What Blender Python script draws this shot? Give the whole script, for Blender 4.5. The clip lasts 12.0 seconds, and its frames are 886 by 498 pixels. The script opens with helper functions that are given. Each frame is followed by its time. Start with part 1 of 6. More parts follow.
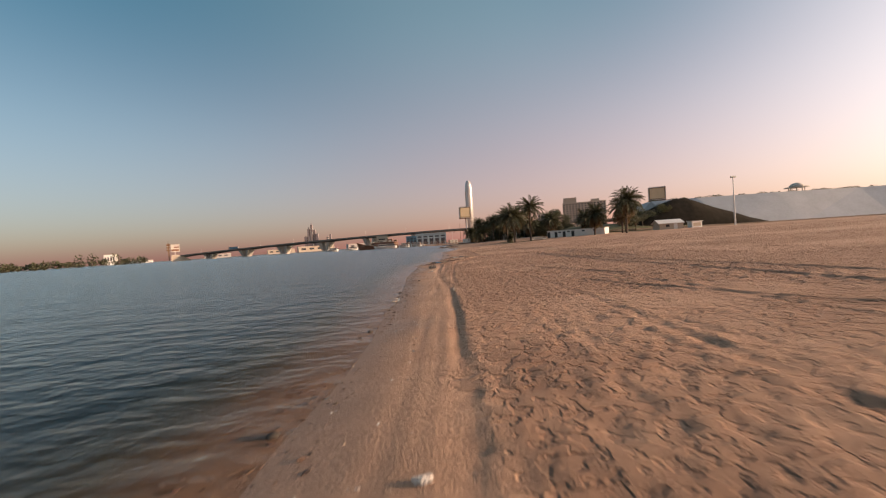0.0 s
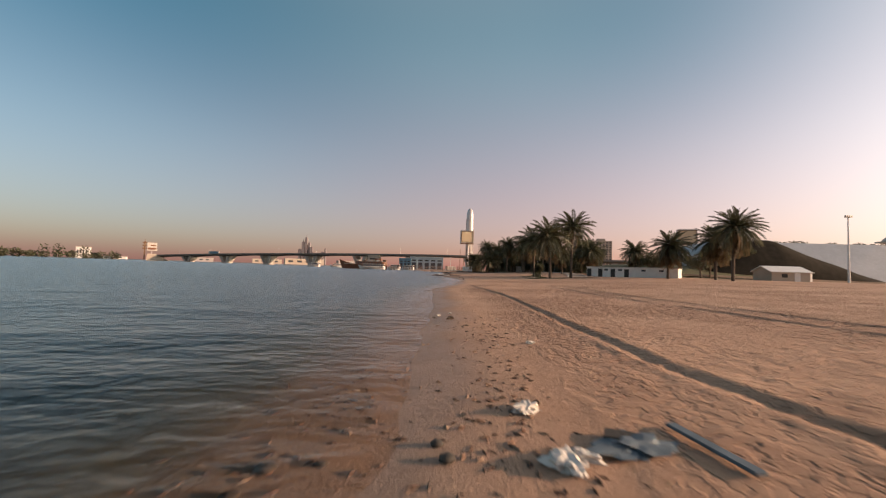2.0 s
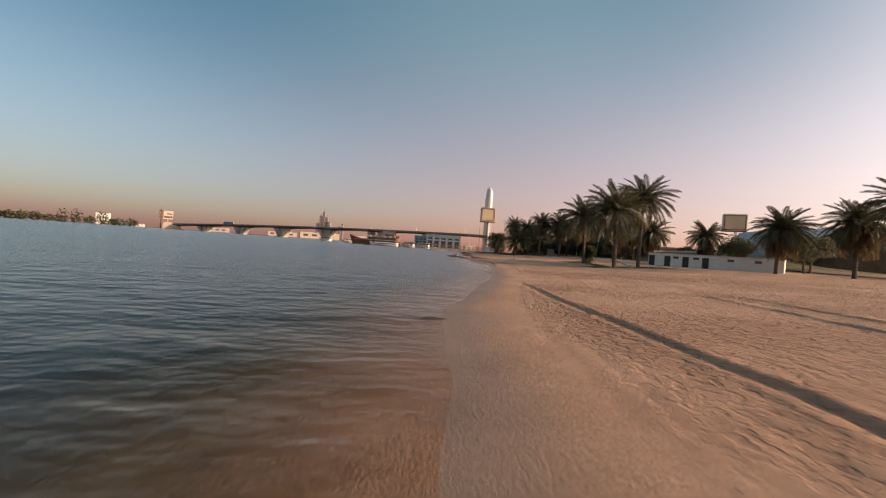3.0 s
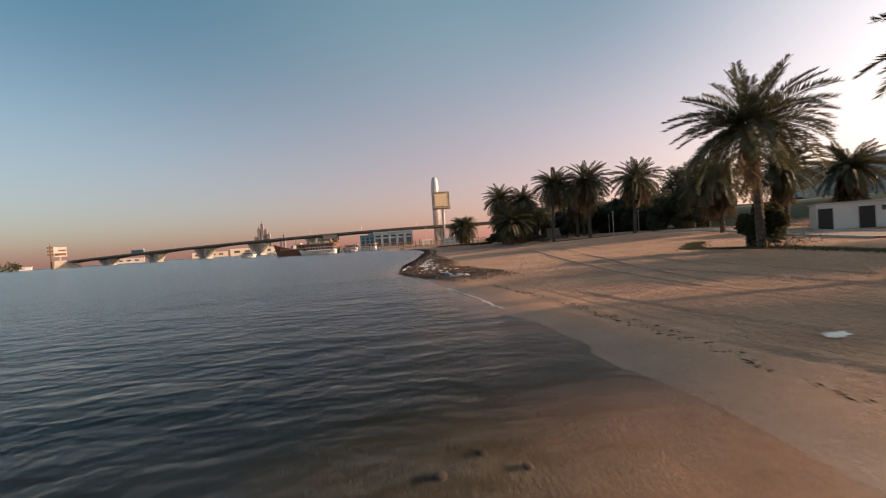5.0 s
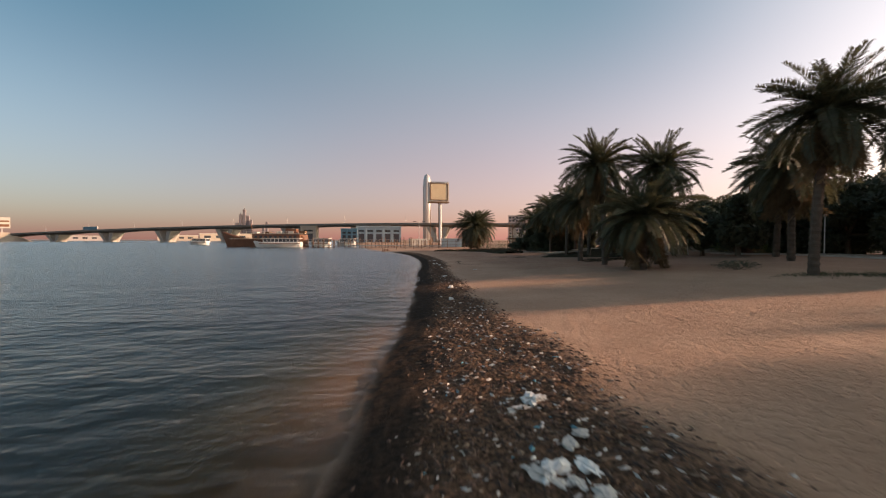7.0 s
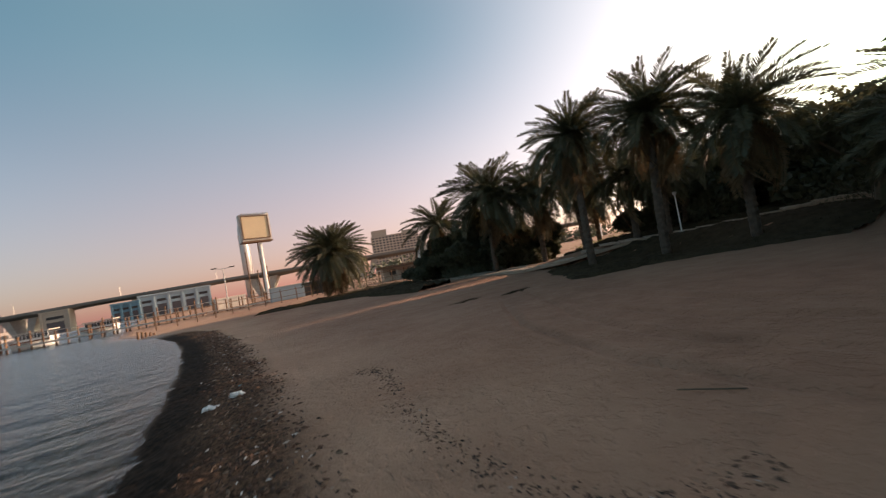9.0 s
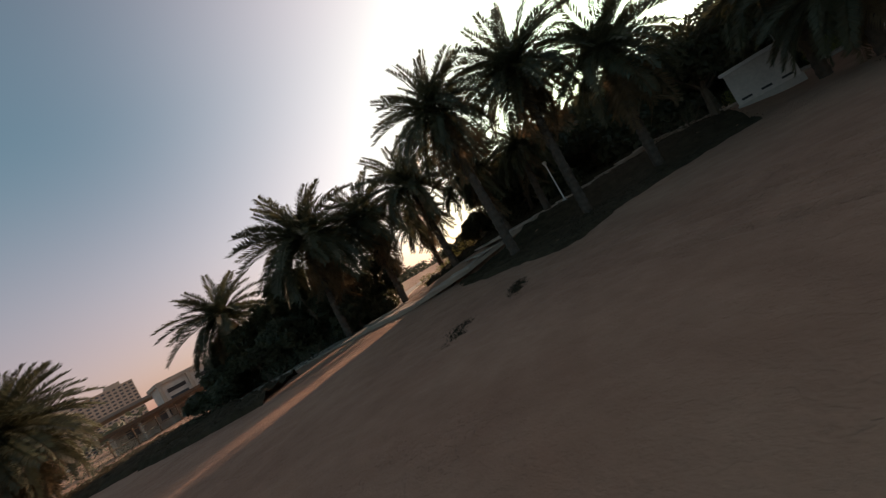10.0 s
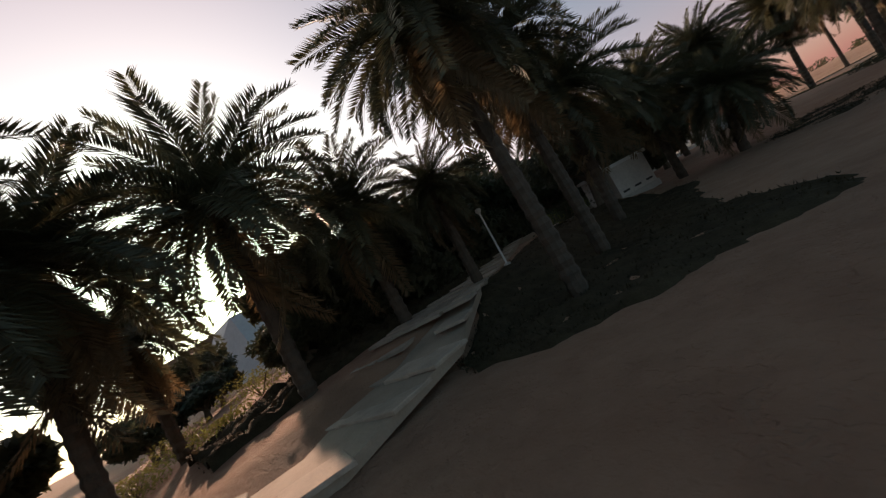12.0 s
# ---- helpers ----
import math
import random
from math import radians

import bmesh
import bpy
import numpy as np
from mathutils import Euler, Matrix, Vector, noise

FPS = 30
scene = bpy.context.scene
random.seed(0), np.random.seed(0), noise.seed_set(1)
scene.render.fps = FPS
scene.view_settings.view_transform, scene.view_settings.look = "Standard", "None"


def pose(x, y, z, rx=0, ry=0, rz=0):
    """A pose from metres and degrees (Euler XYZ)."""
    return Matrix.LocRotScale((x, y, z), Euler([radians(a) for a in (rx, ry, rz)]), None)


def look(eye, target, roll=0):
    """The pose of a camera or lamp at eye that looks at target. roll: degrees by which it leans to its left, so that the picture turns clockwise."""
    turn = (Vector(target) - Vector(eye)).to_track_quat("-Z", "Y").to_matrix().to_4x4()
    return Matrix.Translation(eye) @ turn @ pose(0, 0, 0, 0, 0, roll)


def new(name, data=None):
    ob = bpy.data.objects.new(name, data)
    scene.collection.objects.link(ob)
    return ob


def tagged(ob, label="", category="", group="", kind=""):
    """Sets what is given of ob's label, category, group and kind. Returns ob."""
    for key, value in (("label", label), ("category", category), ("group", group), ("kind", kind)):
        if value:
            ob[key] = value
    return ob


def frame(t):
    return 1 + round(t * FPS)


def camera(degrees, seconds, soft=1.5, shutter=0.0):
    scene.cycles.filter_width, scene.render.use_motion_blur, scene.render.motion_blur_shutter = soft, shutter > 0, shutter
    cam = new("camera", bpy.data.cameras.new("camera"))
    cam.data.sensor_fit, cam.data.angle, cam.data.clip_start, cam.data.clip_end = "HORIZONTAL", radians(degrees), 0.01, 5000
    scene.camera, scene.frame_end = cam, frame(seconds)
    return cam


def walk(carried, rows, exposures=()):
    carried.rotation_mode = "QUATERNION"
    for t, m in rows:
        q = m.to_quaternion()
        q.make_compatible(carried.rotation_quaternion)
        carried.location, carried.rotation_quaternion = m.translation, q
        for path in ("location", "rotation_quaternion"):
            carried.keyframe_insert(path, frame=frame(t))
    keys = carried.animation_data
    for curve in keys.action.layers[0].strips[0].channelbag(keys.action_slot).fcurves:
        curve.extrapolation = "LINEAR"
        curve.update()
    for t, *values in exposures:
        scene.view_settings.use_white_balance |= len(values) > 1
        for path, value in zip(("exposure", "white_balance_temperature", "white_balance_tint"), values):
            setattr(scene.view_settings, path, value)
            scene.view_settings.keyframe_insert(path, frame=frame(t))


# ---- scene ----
cam = camera(97.0, 12.0, soft=1.2, shutter=0.1)
PATH = [
    (0, (0.000, 0.000, 1.826), (0.1139, 1.9965, 1.7917), -3.79),
    (0.5, (0.622, 9.687, 1.662), (0.7830, 11.6798, 1.6360), -4.73),
    (1, (1.116, 19.213, 1.574), (1.2741, 21.2068, 1.5871), -2.40),
    (1.5, (1.814, 28.633, 1.573), (1.9854, 30.6246, 1.6496), -2.07),
    (2, (2.318, 37.999, 1.582), (2.4503, 39.9925, 1.6826), 1.83),
    (2.5, (2.663, 47.254, 1.584), (2.6890, 49.2534, 1.6210), 4.91),
    (4.5, (4.365, 88.098, 2.016), (4.6225, 90.0804, 1.9618), -2.98),
    (5, (4.604, 97.668, 2.322), (4.8972, 99.6462, 2.2772), -3.97),
    (5.5, (5.341, 107.593, 2.457), (5.6383, 109.5694, 2.3901), -2.41),
    (6, (6.009, 116.720, 2.685), (6.3161, 118.6924, 2.5668), -1.43),
    (6.5, (6.309, 125.341, 2.772), (6.6354, 127.3126, 2.6893), -0.56),
    (8.5, (12.213, 163.655, 2.384), (12.9204, 165.5246, 2.4259), -1.99),
    (9, (13.793, 171.331, 2.387), (14.9231, 172.9800, 2.4481), -10.32),
    (9.5, (14.071, 177.751, 2.215), (15.6913, 178.9201, 2.2972), -22.42),
    (10, (15.743, 182.755, 2.131), (17.6474, 183.3653, 2.1672), -29.43),
    (10.5, (17.755, 188.293, 2.152), (19.7546, 188.3244, 2.1325), -31.44),
    (11, (20.765, 191.723, 2.532), (22.7136, 191.2726, 2.4926), -32.43),
    (11.5, (24.032, 193.056, 2.833), (25.8319, 192.1848, 2.8008), -31.42),
    (12, (28.202, 193.237, 2.528), (29.7531, 191.9781, 2.6264), -28.53),
]
EXPOSURES = [(0, 0.28, 7050, 22), (5.0, 0.38, 7050, 22), (6.7, 0.42, 7050, 22), (8.3, 0.48, 7050, 22), (9.0, 0.54, 7000, 21), (10.0, -0.02, 6900, 20), (11.0, -0.55, 6800, 21), (12.0, 0.05, 6900, 23)]
walk(cam, [(t, look(eye, target, roll)) for t, eye, target, roll in PATH], EXPOSURES)

# ---- world, sun and light ----
SUN_AZ, SUN_EL = radians(99), radians(13.4)   # azimuth from +y towards +x
world = bpy.data.worlds.new("sky")
scene.world = world
world.use_nodes = True
wn, wl = world.node_tree.nodes, world.node_tree.links
sky = wn.new("ShaderNodeTexSky")
sky.sky_type, sky.sun_disc = "NISHITA", False
sky.sun_elevation, sky.sun_rotation = SUN_EL, SUN_AZ
sky.altitude, sky.air_density, sky.dust_density, sky.ozone_density = 0, 1.0, 2.2, 2.0


def world_map(value, lo, hi, a=0.0, b=1.0):
    node = wn.new("ShaderNodeMapRange")
    node.interpolation_type = "SMOOTHSTEP"
    wl.new(value, node.inputs["Value"])
    for key, v in (("From Min", lo), ("From Max", hi), ("To Min", a), ("To Max", b)):
        node.inputs[key].default_value = v
    return node.outputs[0]


def world_math(kind, a, b):
    node = wn.new("ShaderNodeMath")
    node.operation = kind
    node.inputs[2].default_value = 0.31
    for sock, v in zip(node.inputs, (a, b)):
        if isinstance(v, (int, float)):
            sock.default_value = v
        else:
            wl.new(v, sock)
    return node.outputs[0]


def world_mix(kind, base, factor, colour):
    node = wn.new("ShaderNodeMix")
    node.data_type, node.blend_type = "RGBA", kind
    wl.new(base, node.inputs["A"])
    node.inputs["B"].default_value = (*colour, 1)
    if isinstance(factor, (int, float)):
        node.inputs["Factor"].default_value = factor
    else:
        wl.new(factor, node.inputs["Factor"])
    return node.outputs["Result"]


coord, split, sunward = wn.new("ShaderNodeTexCoord"), wn.new("ShaderNodeSeparateXYZ"), wn.new("ShaderNodeVectorMath")
wl.new(coord.outputs["Generated"], split.inputs[0])
wl.new(coord.outputs["Generated"], sunward.inputs[0])
sunward.operation = "DOT_PRODUCT"
sunward.inputs[1].default_value = (math.sin(SUN_AZ) * math.cos(SUN_EL), math.cos(SUN_AZ) * math.cos(SUN_EL), math.sin(SUN_EL))
high, near_sun = split.outputs["Z"], sunward.outputs["Value"]
air = world_mix("MULTIPLY", sky.outputs[0], 1.0, (0.62, 1.36, 1.25))
air = world_mix("MULTIPLY", air, world_map(high, 0.0, 0.3, 1.0, 0.0), (0.86, 0.7, 0.78))
air = world_mix("MULTIPLY", air, world_map(high, 0.6, 1.0), (0.6, 0.62, 0.66))
# dust low over the creek, thicker towards the sun
dust = world_math("MULTIPLY", world_map(high, 0.0, 0.55, 1.0, 0.0), world_map(near_sun, -0.7, 0.6, 0.52, 1.1))
air = world_mix("ADD", air, dust, (5.0, 1.9, 1.6))
# thin bright veil across the middle of the sky
veil = world_math("MULTIPLY", world_map(high, 0.15, 0.5), world_math("MULTIPLY", world_map(near_sun, -0.6, 0.1), world_map(near_sun, 0.15, 0.65, 1.0, 0.0)))
air = world_mix("ADD", air, veil, (1.0, 1.2, 1.15))
# broad glow round the sun
glow = world_math("POWER", world_math("MAXIMUM", world_math("MULTIPLY_ADD", near_sun, 0.69), 0.0), 6.3)
air = world_mix("ADD", air, glow, (13.5, 8.8, 8.1))
wl.new(air, wn["Background"].inputs["Color"])
wn["Background"].inputs["Strength"].default_value = 0.085
sun_data = bpy.data.lights.new("sun", "SUN")
sun_data.energy, sun_data.angle, sun_data.color = 5.0, radians(1.5), (1.0, 0.68, 0.46)
sun = new("sun", sun_data)
sun.matrix_world = look((0, 0, 60), (-math.sin(SUN_AZ) * math.cos(SUN_EL), -math.cos(SUN_AZ) * math.cos(SUN_EL), 60 - math.sin(SUN_EL)))


# ---- materials ----
def mat(name, color, rough=0.8, metal=0.0, vary=0.25, scale=3.0, bump=0.0, bump_scale=30.0, second=None, spec=0.5, emit=None, random_amount=0.0):
    m = bpy.data.materials.new(name)
    m.use_nodes = True
    n, l = m.node_tree.nodes, m.node_tree.links
    b = n["Principled BSDF"]
    b.inputs["Roughness"].default_value, b.inputs["Metallic"].default_value = rough, metal
    b.inputs["Specular IOR Level"].default_value = spec
    geo = n.new("ShaderNodeNewGeometry")
    big, fine = n.new("ShaderNodeTexNoise"), n.new("ShaderNodeTexNoise")
    for t, s, d in ((big, scale, 4), (fine, scale * 11, 3)):
        l.new(geo.outputs["Position"], t.inputs["Vector"])
        t.inputs["Scale"].default_value, t.inputs["Detail"].default_value = s, d
    add = n.new("ShaderNodeMath")
    add.operation = "MULTIPLY_ADD"
    add.inputs[1].default_value, add.inputs[2].default_value = 0.4, 0.0
    l.new(fine.outputs[0], add.inputs[0])
    add2 = n.new("ShaderNodeMath")
    add2.operation = "MULTIPLY_ADD"
    add2.inputs[1].default_value = 0.6
    l.new(big.outputs[0], add2.inputs[0])
    l.new(add.outputs[0], add2.inputs[2])
    ramp = n.new("ShaderNodeValToRGB")
    ramp.color_ramp.elements[0].position, ramp.color_ramp.elements[1].position = 0.3, 0.7
    lo = second or tuple(c * (1 - vary) for c in color)
    hi = color if second else tuple(min(1, c * (1 + vary)) for c in color)
    ramp.color_ramp.elements[0].color, ramp.color_ramp.elements[1].color = (*lo, 1), (*hi, 1)
    l.new(add2.outputs[0], ramp.inputs[0])
    out = ramp.outputs[0]
    if random_amount:
        info, hsv, mr = n.new("ShaderNodeObjectInfo"), n.new("ShaderNodeHueSaturation"), n.new("ShaderNodeMapRange")
        mr.inputs["To Min"].default_value, mr.inputs["To Max"].default_value = 1 - random_amount, 1 + random_amount
        l.new(info.outputs["Random"], mr.inputs["Value"])
        l.new(mr.outputs[0], hsv.inputs["Value"])
        l.new(out, hsv.inputs["Color"])
        out = hsv.outputs[0]
    l.new(out, b.inputs["Base Color"])
    if bump:
        bn, bt = n.new("ShaderNodeBump"), n.new("ShaderNodeTexNoise")
        bt.inputs["Scale"].default_value, bt.inputs["Detail"].default_value = bump_scale, 4
        l.new(geo.outputs["Position"], bt.inputs["Vector"])
        bn.inputs["Strength"].default_value, bn.inputs["Distance"].default_value = bump, 0.02
        l.new(bt.outputs[0], bn.inputs["Height"])
        l.new(bn.outputs[0], b.inputs["Normal"])
    if emit:
        b.inputs["Emission Color"].default_value, b.inputs["Emission Strength"].default_value = (*emit[0], 1), emit[1]
    return m


M_FROND = mat("frond", (0.1, 0.1, 0.055), 0.5, vary=0.35, scale=0.8, random_amount=0.3)
M_FROND_DRY = mat("dry_frond", (0.17, 0.12, 0.065), 0.8, vary=0.3, scale=0.8, random_amount=0.25)
def let_light_through(m, share):
    n, l = m.node_tree.nodes, m.node_tree.links
    b, out = n["Principled BSDF"], n["Material Output"]
    thin, both = n.new("ShaderNodeBsdfTranslucent"), n.new("ShaderNodeMixShader")
    l.new(b.inputs["Base Color"].links[0].from_socket, thin.inputs["Color"])
    both.inputs[0].default_value = share
    l.new(b.outputs[0], both.inputs[1])
    l.new(thin.outputs[0], both.inputs[2])
    l.new(both.outputs[0], out.inputs["Surface"])


M_RUST = mat("rusty_iron", (0.16, 0.09, 0.05), 0.8, vary=0.3, scale=5)
M_TRUNK = mat("palm_trunk", (0.085, 0.062, 0.044), 0.9, vary=0.45, scale=4, bump=0.7, bump_scale=25)
M_LEAF = mat("leaf", (0.075, 0.078, 0.042), 0.6, vary=0.5, scale=0.7)
M_LEAF_YELLOW = mat("leaf_yellow", (0.2, 0.19, 0.05), 0.6, vary=0.4, scale=0.9)
for leafy in (M_FROND, M_FROND_DRY, M_LEAF, M_LEAF_YELLOW):
    let_light_through(leafy, 0.35)
M_BARK = mat("bark", (0.12, 0.09, 0.06), 0.9, vary=0.3, scale=5, bump=0.6)
M_WHITE = mat("white_paint", (0.72, 0.7, 0.66), 0.6, vary=0.1, scale=1.2)
M_DIRTYWHITE = mat("dirty_white", (0.55, 0.5, 0.44), 0.7, vary=0.2, scale=0.7, bump=0.2)
M_CONCRETE = mat("concrete", (0.42, 0.38, 0.33), 0.85, vary=0.2, scale=0.6, bump=0.3, bump_scale=12)
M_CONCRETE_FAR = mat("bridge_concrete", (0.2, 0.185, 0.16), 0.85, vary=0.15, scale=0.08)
M_PAVE = mat("paving", (0.36, 0.27, 0.2), 0.85, vary=0.18, scale=1.5, bump=0.2)
M_SLAB = mat("worn_slab", (0.4, 0.31, 0.24), 0.85, vary=0.22, scale=2.5, bump=0.35, bump_scale=20, random_amount=0.22)
M_DARK = mat("dark_opening", (0.03, 0.027, 0.025), 0.6, vary=0.2)
M_GLASS = mat("window_glass", (0.05, 0.06, 0.07), 0.12, vary=0.1, spec=0.8)
M_STEEL = mat("steel", (0.45, 0.44, 0.42), 0.45, metal=0.6, vary=0.1)
M_WOOD_HULL = mat("teak_hull", (0.19, 0.078, 0.04), 0.55, vary=0.3, scale=0.6)
M_BLUE = mat("blue_cladding", (0.09, 0.2, 0.27), 0.5, vary=0.15, scale=0.3)
M_PALEBLUE = mat("pale_blue_cladding", (0.3, 0.38, 0.42), 0.5, vary=0.12, scale=0.2)
M_BEIGE = mat("beige_render", (0.46, 0.38, 0.3), 0.85, vary=0.12, scale=0.3)
M_TOWER = mat("tower_glass", (0.58, 0.56, 0.54), 0.35, metal=0.25, vary=0.15, scale=0.05)
M_FAR = mat("hazy_building", (0.42, 0.37, 0.35), 0.8, vary=0.08, scale=0.03)
M_HAZE = mat("hazy_tower", (0.24, 0.21, 0.215), 0.9, vary=0.08, scale=0.03)
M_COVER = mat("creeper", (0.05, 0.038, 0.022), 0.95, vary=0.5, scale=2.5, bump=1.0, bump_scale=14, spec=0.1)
M_MOUND = mat("mound_netting", (0.03, 0.026, 0.02), 0.95, vary=0.4, scale=0.6, bump=0.8, bump_scale=3, spec=0.05)
M_GRASS = mat("grass", (0.1, 0.1, 0.045), 0.9, vary=0.4, scale=0.8)
M_WALLWHITE = mat("white_terrace", (0.44, 0.45, 0.46), 0.75, vary=0.14, scale=0.15)
M_SIGN = mat("sign_face", (0.6, 0.47, 0.3), 0.5, vary=0.1, scale=0.2)
M_WEED = mat("seaweed", (0.06, 0.04, 0.026), 0.85, vary=0.5, scale=14, random_amount=0.3)
M_PLASTIC_WHITE = mat("white_plastic", (0.72, 0.7, 0.66), 0.5, vary=0.12, scale=9)
M_PLASTIC_BLUE = mat("blue_plastic", (0.03, 0.22, 0.42), 0.45, vary=0.2, scale=9)
M_PLASTIC_TEAL = mat("teal_plastic", (0.05, 0.3, 0.3), 0.45, vary=0.2, scale=9)
M_PLASTIC_BLACK = mat("black_plastic", (0.03, 0.03, 0.032), 0.5, vary=0.2, scale=9)
M_BOARD = mat("weathered_blue_paint", (0.09, 0.12, 0.14), 0.7, vary=0.3, scale=8)
M_STONE = mat("stone", (0.045, 0.036, 0.027), 0.8, vary=0.4, scale=12, bump=0.4)


# ---- mesh helpers ----
def link(name, bm, material, parent=None, label="", smooth=False, m=None):
    me = bpy.data.meshes.new(name)
    bm.to_mesh(me)
    bm.free()
    for mm in (material if isinstance(material, (list, tuple)) else [material]):
        me.materials.append(mm)
    if smooth:
        me.polygons.foreach_set("use_smooth", [True] * len(me.polygons))
    ob = new(name, me)
    if parent is not None:
        ob.parent = parent
    if m is not None:
        ob.matrix_basis = m
    if label:
        tagged(ob, label)
    return ob


def part(name, bm, material, parent, label="", smooth=False):
    return link(name, bm, material, parent, label, smooth)


def thing(name, m, label, category, group="", kind=""):
    ob = new(name)
    ob.matrix_basis = m
    return tagged(ob, label, category, group, kind)


def box(bm, x0, x1, y0, y1, z0, z1, mi=0):
    v = [bm.verts.new(p) for p in ((x0, y0, z0), (x1, y0, z0), (x1, y1, z0), (x0, y1, z0), (x0, y0, z1), (x1, y0, z1), (x1, y1, z1), (x0, y1, z1))]
    for f in ((3, 2, 1, 0), (4, 5, 6, 7), (0, 1, 5, 4), (1, 2, 6, 5), (2, 3, 7, 6), (3, 0, 4, 7)):
        bm.faces.new([v[i] for i in f]).material_index = mi
    return bm


def boxed(*args, bevel=0.0):
    bm = bmesh.new()
    box(bm, *args)
    if bevel:
        bmesh.ops.bevel(bm, geom=bm.edges[:], offset=bevel, segments=2, affect="EDGES")
    return bm


def tube(bm, points, radii, sides=8, cap=True, mi=0):
    rings = []
    for i, (p, r) in enumerate(zip(points, radii)):
        p = Vector(p)
        d = (Vector(points[min(i + 1, len(points) - 1)]) - Vector(points[max(i - 1, 0)])).normalized()
        a = d.orthogonal().normalized() if abs(d.z) < 0.95 else Vector((1, 0, 0))
        a = (a - d * a.dot(d)).normalized()
        b = d.cross(a)
        rings.append([bm.verts.new(p + (a * math.cos(k * math.tau / sides) + b * math.sin(k * math.tau / sides)) * r) for k in range(sides)])
    for q, w in zip(rings, rings[1:]):
        for k in range(sides):
            bm.faces.new((q[k], q[(k + 1) % sides], w[(k + 1) % sides], w[k])).material_index = mi
    if cap:
        bm.faces.new(rings[-1]).material_index = mi
        bm.faces.new(rings[0][::-1]).material_index = mi
    return bm


def tubed(points, radii, sides=8):
    return tube(bmesh.new(), points, radii, sides)


# ---- the ground: one sheet from the seabed over the beach to the horizon ----
SHORE_Y = [-2500, -60, 0, 5, 10, 15, 20, 24, 28, 31, 34, 37, 41, 50, 60, 68, 80, 92, 105, 112, 120, 128, 138, 145, 150, 158, 168, 174, 182, 190, 200, 208, 216, 222, 228, 236, 300, 360, 440, 2500]
SHORE_X = [-400, -8, -1.75, -1.3, -1.0, -0.85, -0.95, -0.8, -0.4, -0.45, -0.15, 0.8, 2.1, 2.8, 3.3, 3.8, 6.6, 8.4, 8.5, 8.0, 6.9, 5.8, 6.7, 8.1, 9.0, 10.2, 11.4, 12.5, 13.4, 13.9, 14.0, 13.6, 12.3, 10.9, 9.3, 7, 2, 0, -5, -5]


def shore(y):
    return np.interp(y, SHORE_Y, SHORE_X)


def lattice(ix, iy, seed):
    h = (ix.astype(np.int64) * 374761393 + iy.astype(np.int64) * 668265263 + seed * 144665) & 0x7FFFFFFF
    h = ((h ^ (h >> 13)) * 1274126177) & 0x7FFFFFFF
    return ((h ^ (h >> 16)) & 0xFFFF) / 65535.0


def vnoise(x, y, seed=0):
    ix, iy = np.floor(x), np.floor(y)
    fx, fy = x - ix, y - iy
    fx, fy = fx * fx * (3 - 2 * fx), fy * fy * (3 - 2 * fy)
    a, b, c, d = lattice(ix, iy, seed), lattice(ix + 1, iy, seed), lattice(ix, iy + 1, seed), lattice(ix + 1, iy + 1, seed)
    return (a * (1 - fx) + b * fx) * (1 - fy) + (c * (1 - fx) + d * fx) * fy


def smooth(e0, e1, v):
    t = np.clip((v - e0) / (e1 - e0), 0, 1)
    return t * t * (3 - 2 * t)


def base_z(x, y):
    """The lie of the land without its fine relief."""
    x, y = np.asarray(x, float), np.asarray(y, float)
    u = x - shore(y)
    k, e = smooth(122, 142, y), smooth(160, 186, y)
    up = np.clip(u, 0, None)
    land = 0.10 * (1 - np.exp(-up / 1.0)) + (1 - k) * np.minimum(0.022 * up, 1.2) + k * ((1 - e) * np.minimum(0.047 * up, 1.4) + e * np.minimum(0.02 * up, 0.42))
    land = land + (0.95 * smooth(35, 38.5, x) + 0.4 * smooth(41, 46, x)) * smooth(168, 178, y) * smooth(197, 187, y)
    land = land + 3.0 * smooth(47, 62, x) * smooth(126, 140, y) * smooth(164, 152, y) * smooth(110, 90, x)   # grassy rise behind the palms
    bed = -(0.1 - 0.03 * smooth(30, 50, y) + 0.01 * smooth(74, 88, y) - 0.03 * smooth(86, 95, y) * smooth(112, 105, y)) * np.clip(-u, 0, None) - 0.004 * np.clip(-u - 3, 0, 30) ** 2
    return np.where(u > 0, land, np.maximum(bed, -3.0))


def ground_z(x, y):
    return float(base_z(x, y))


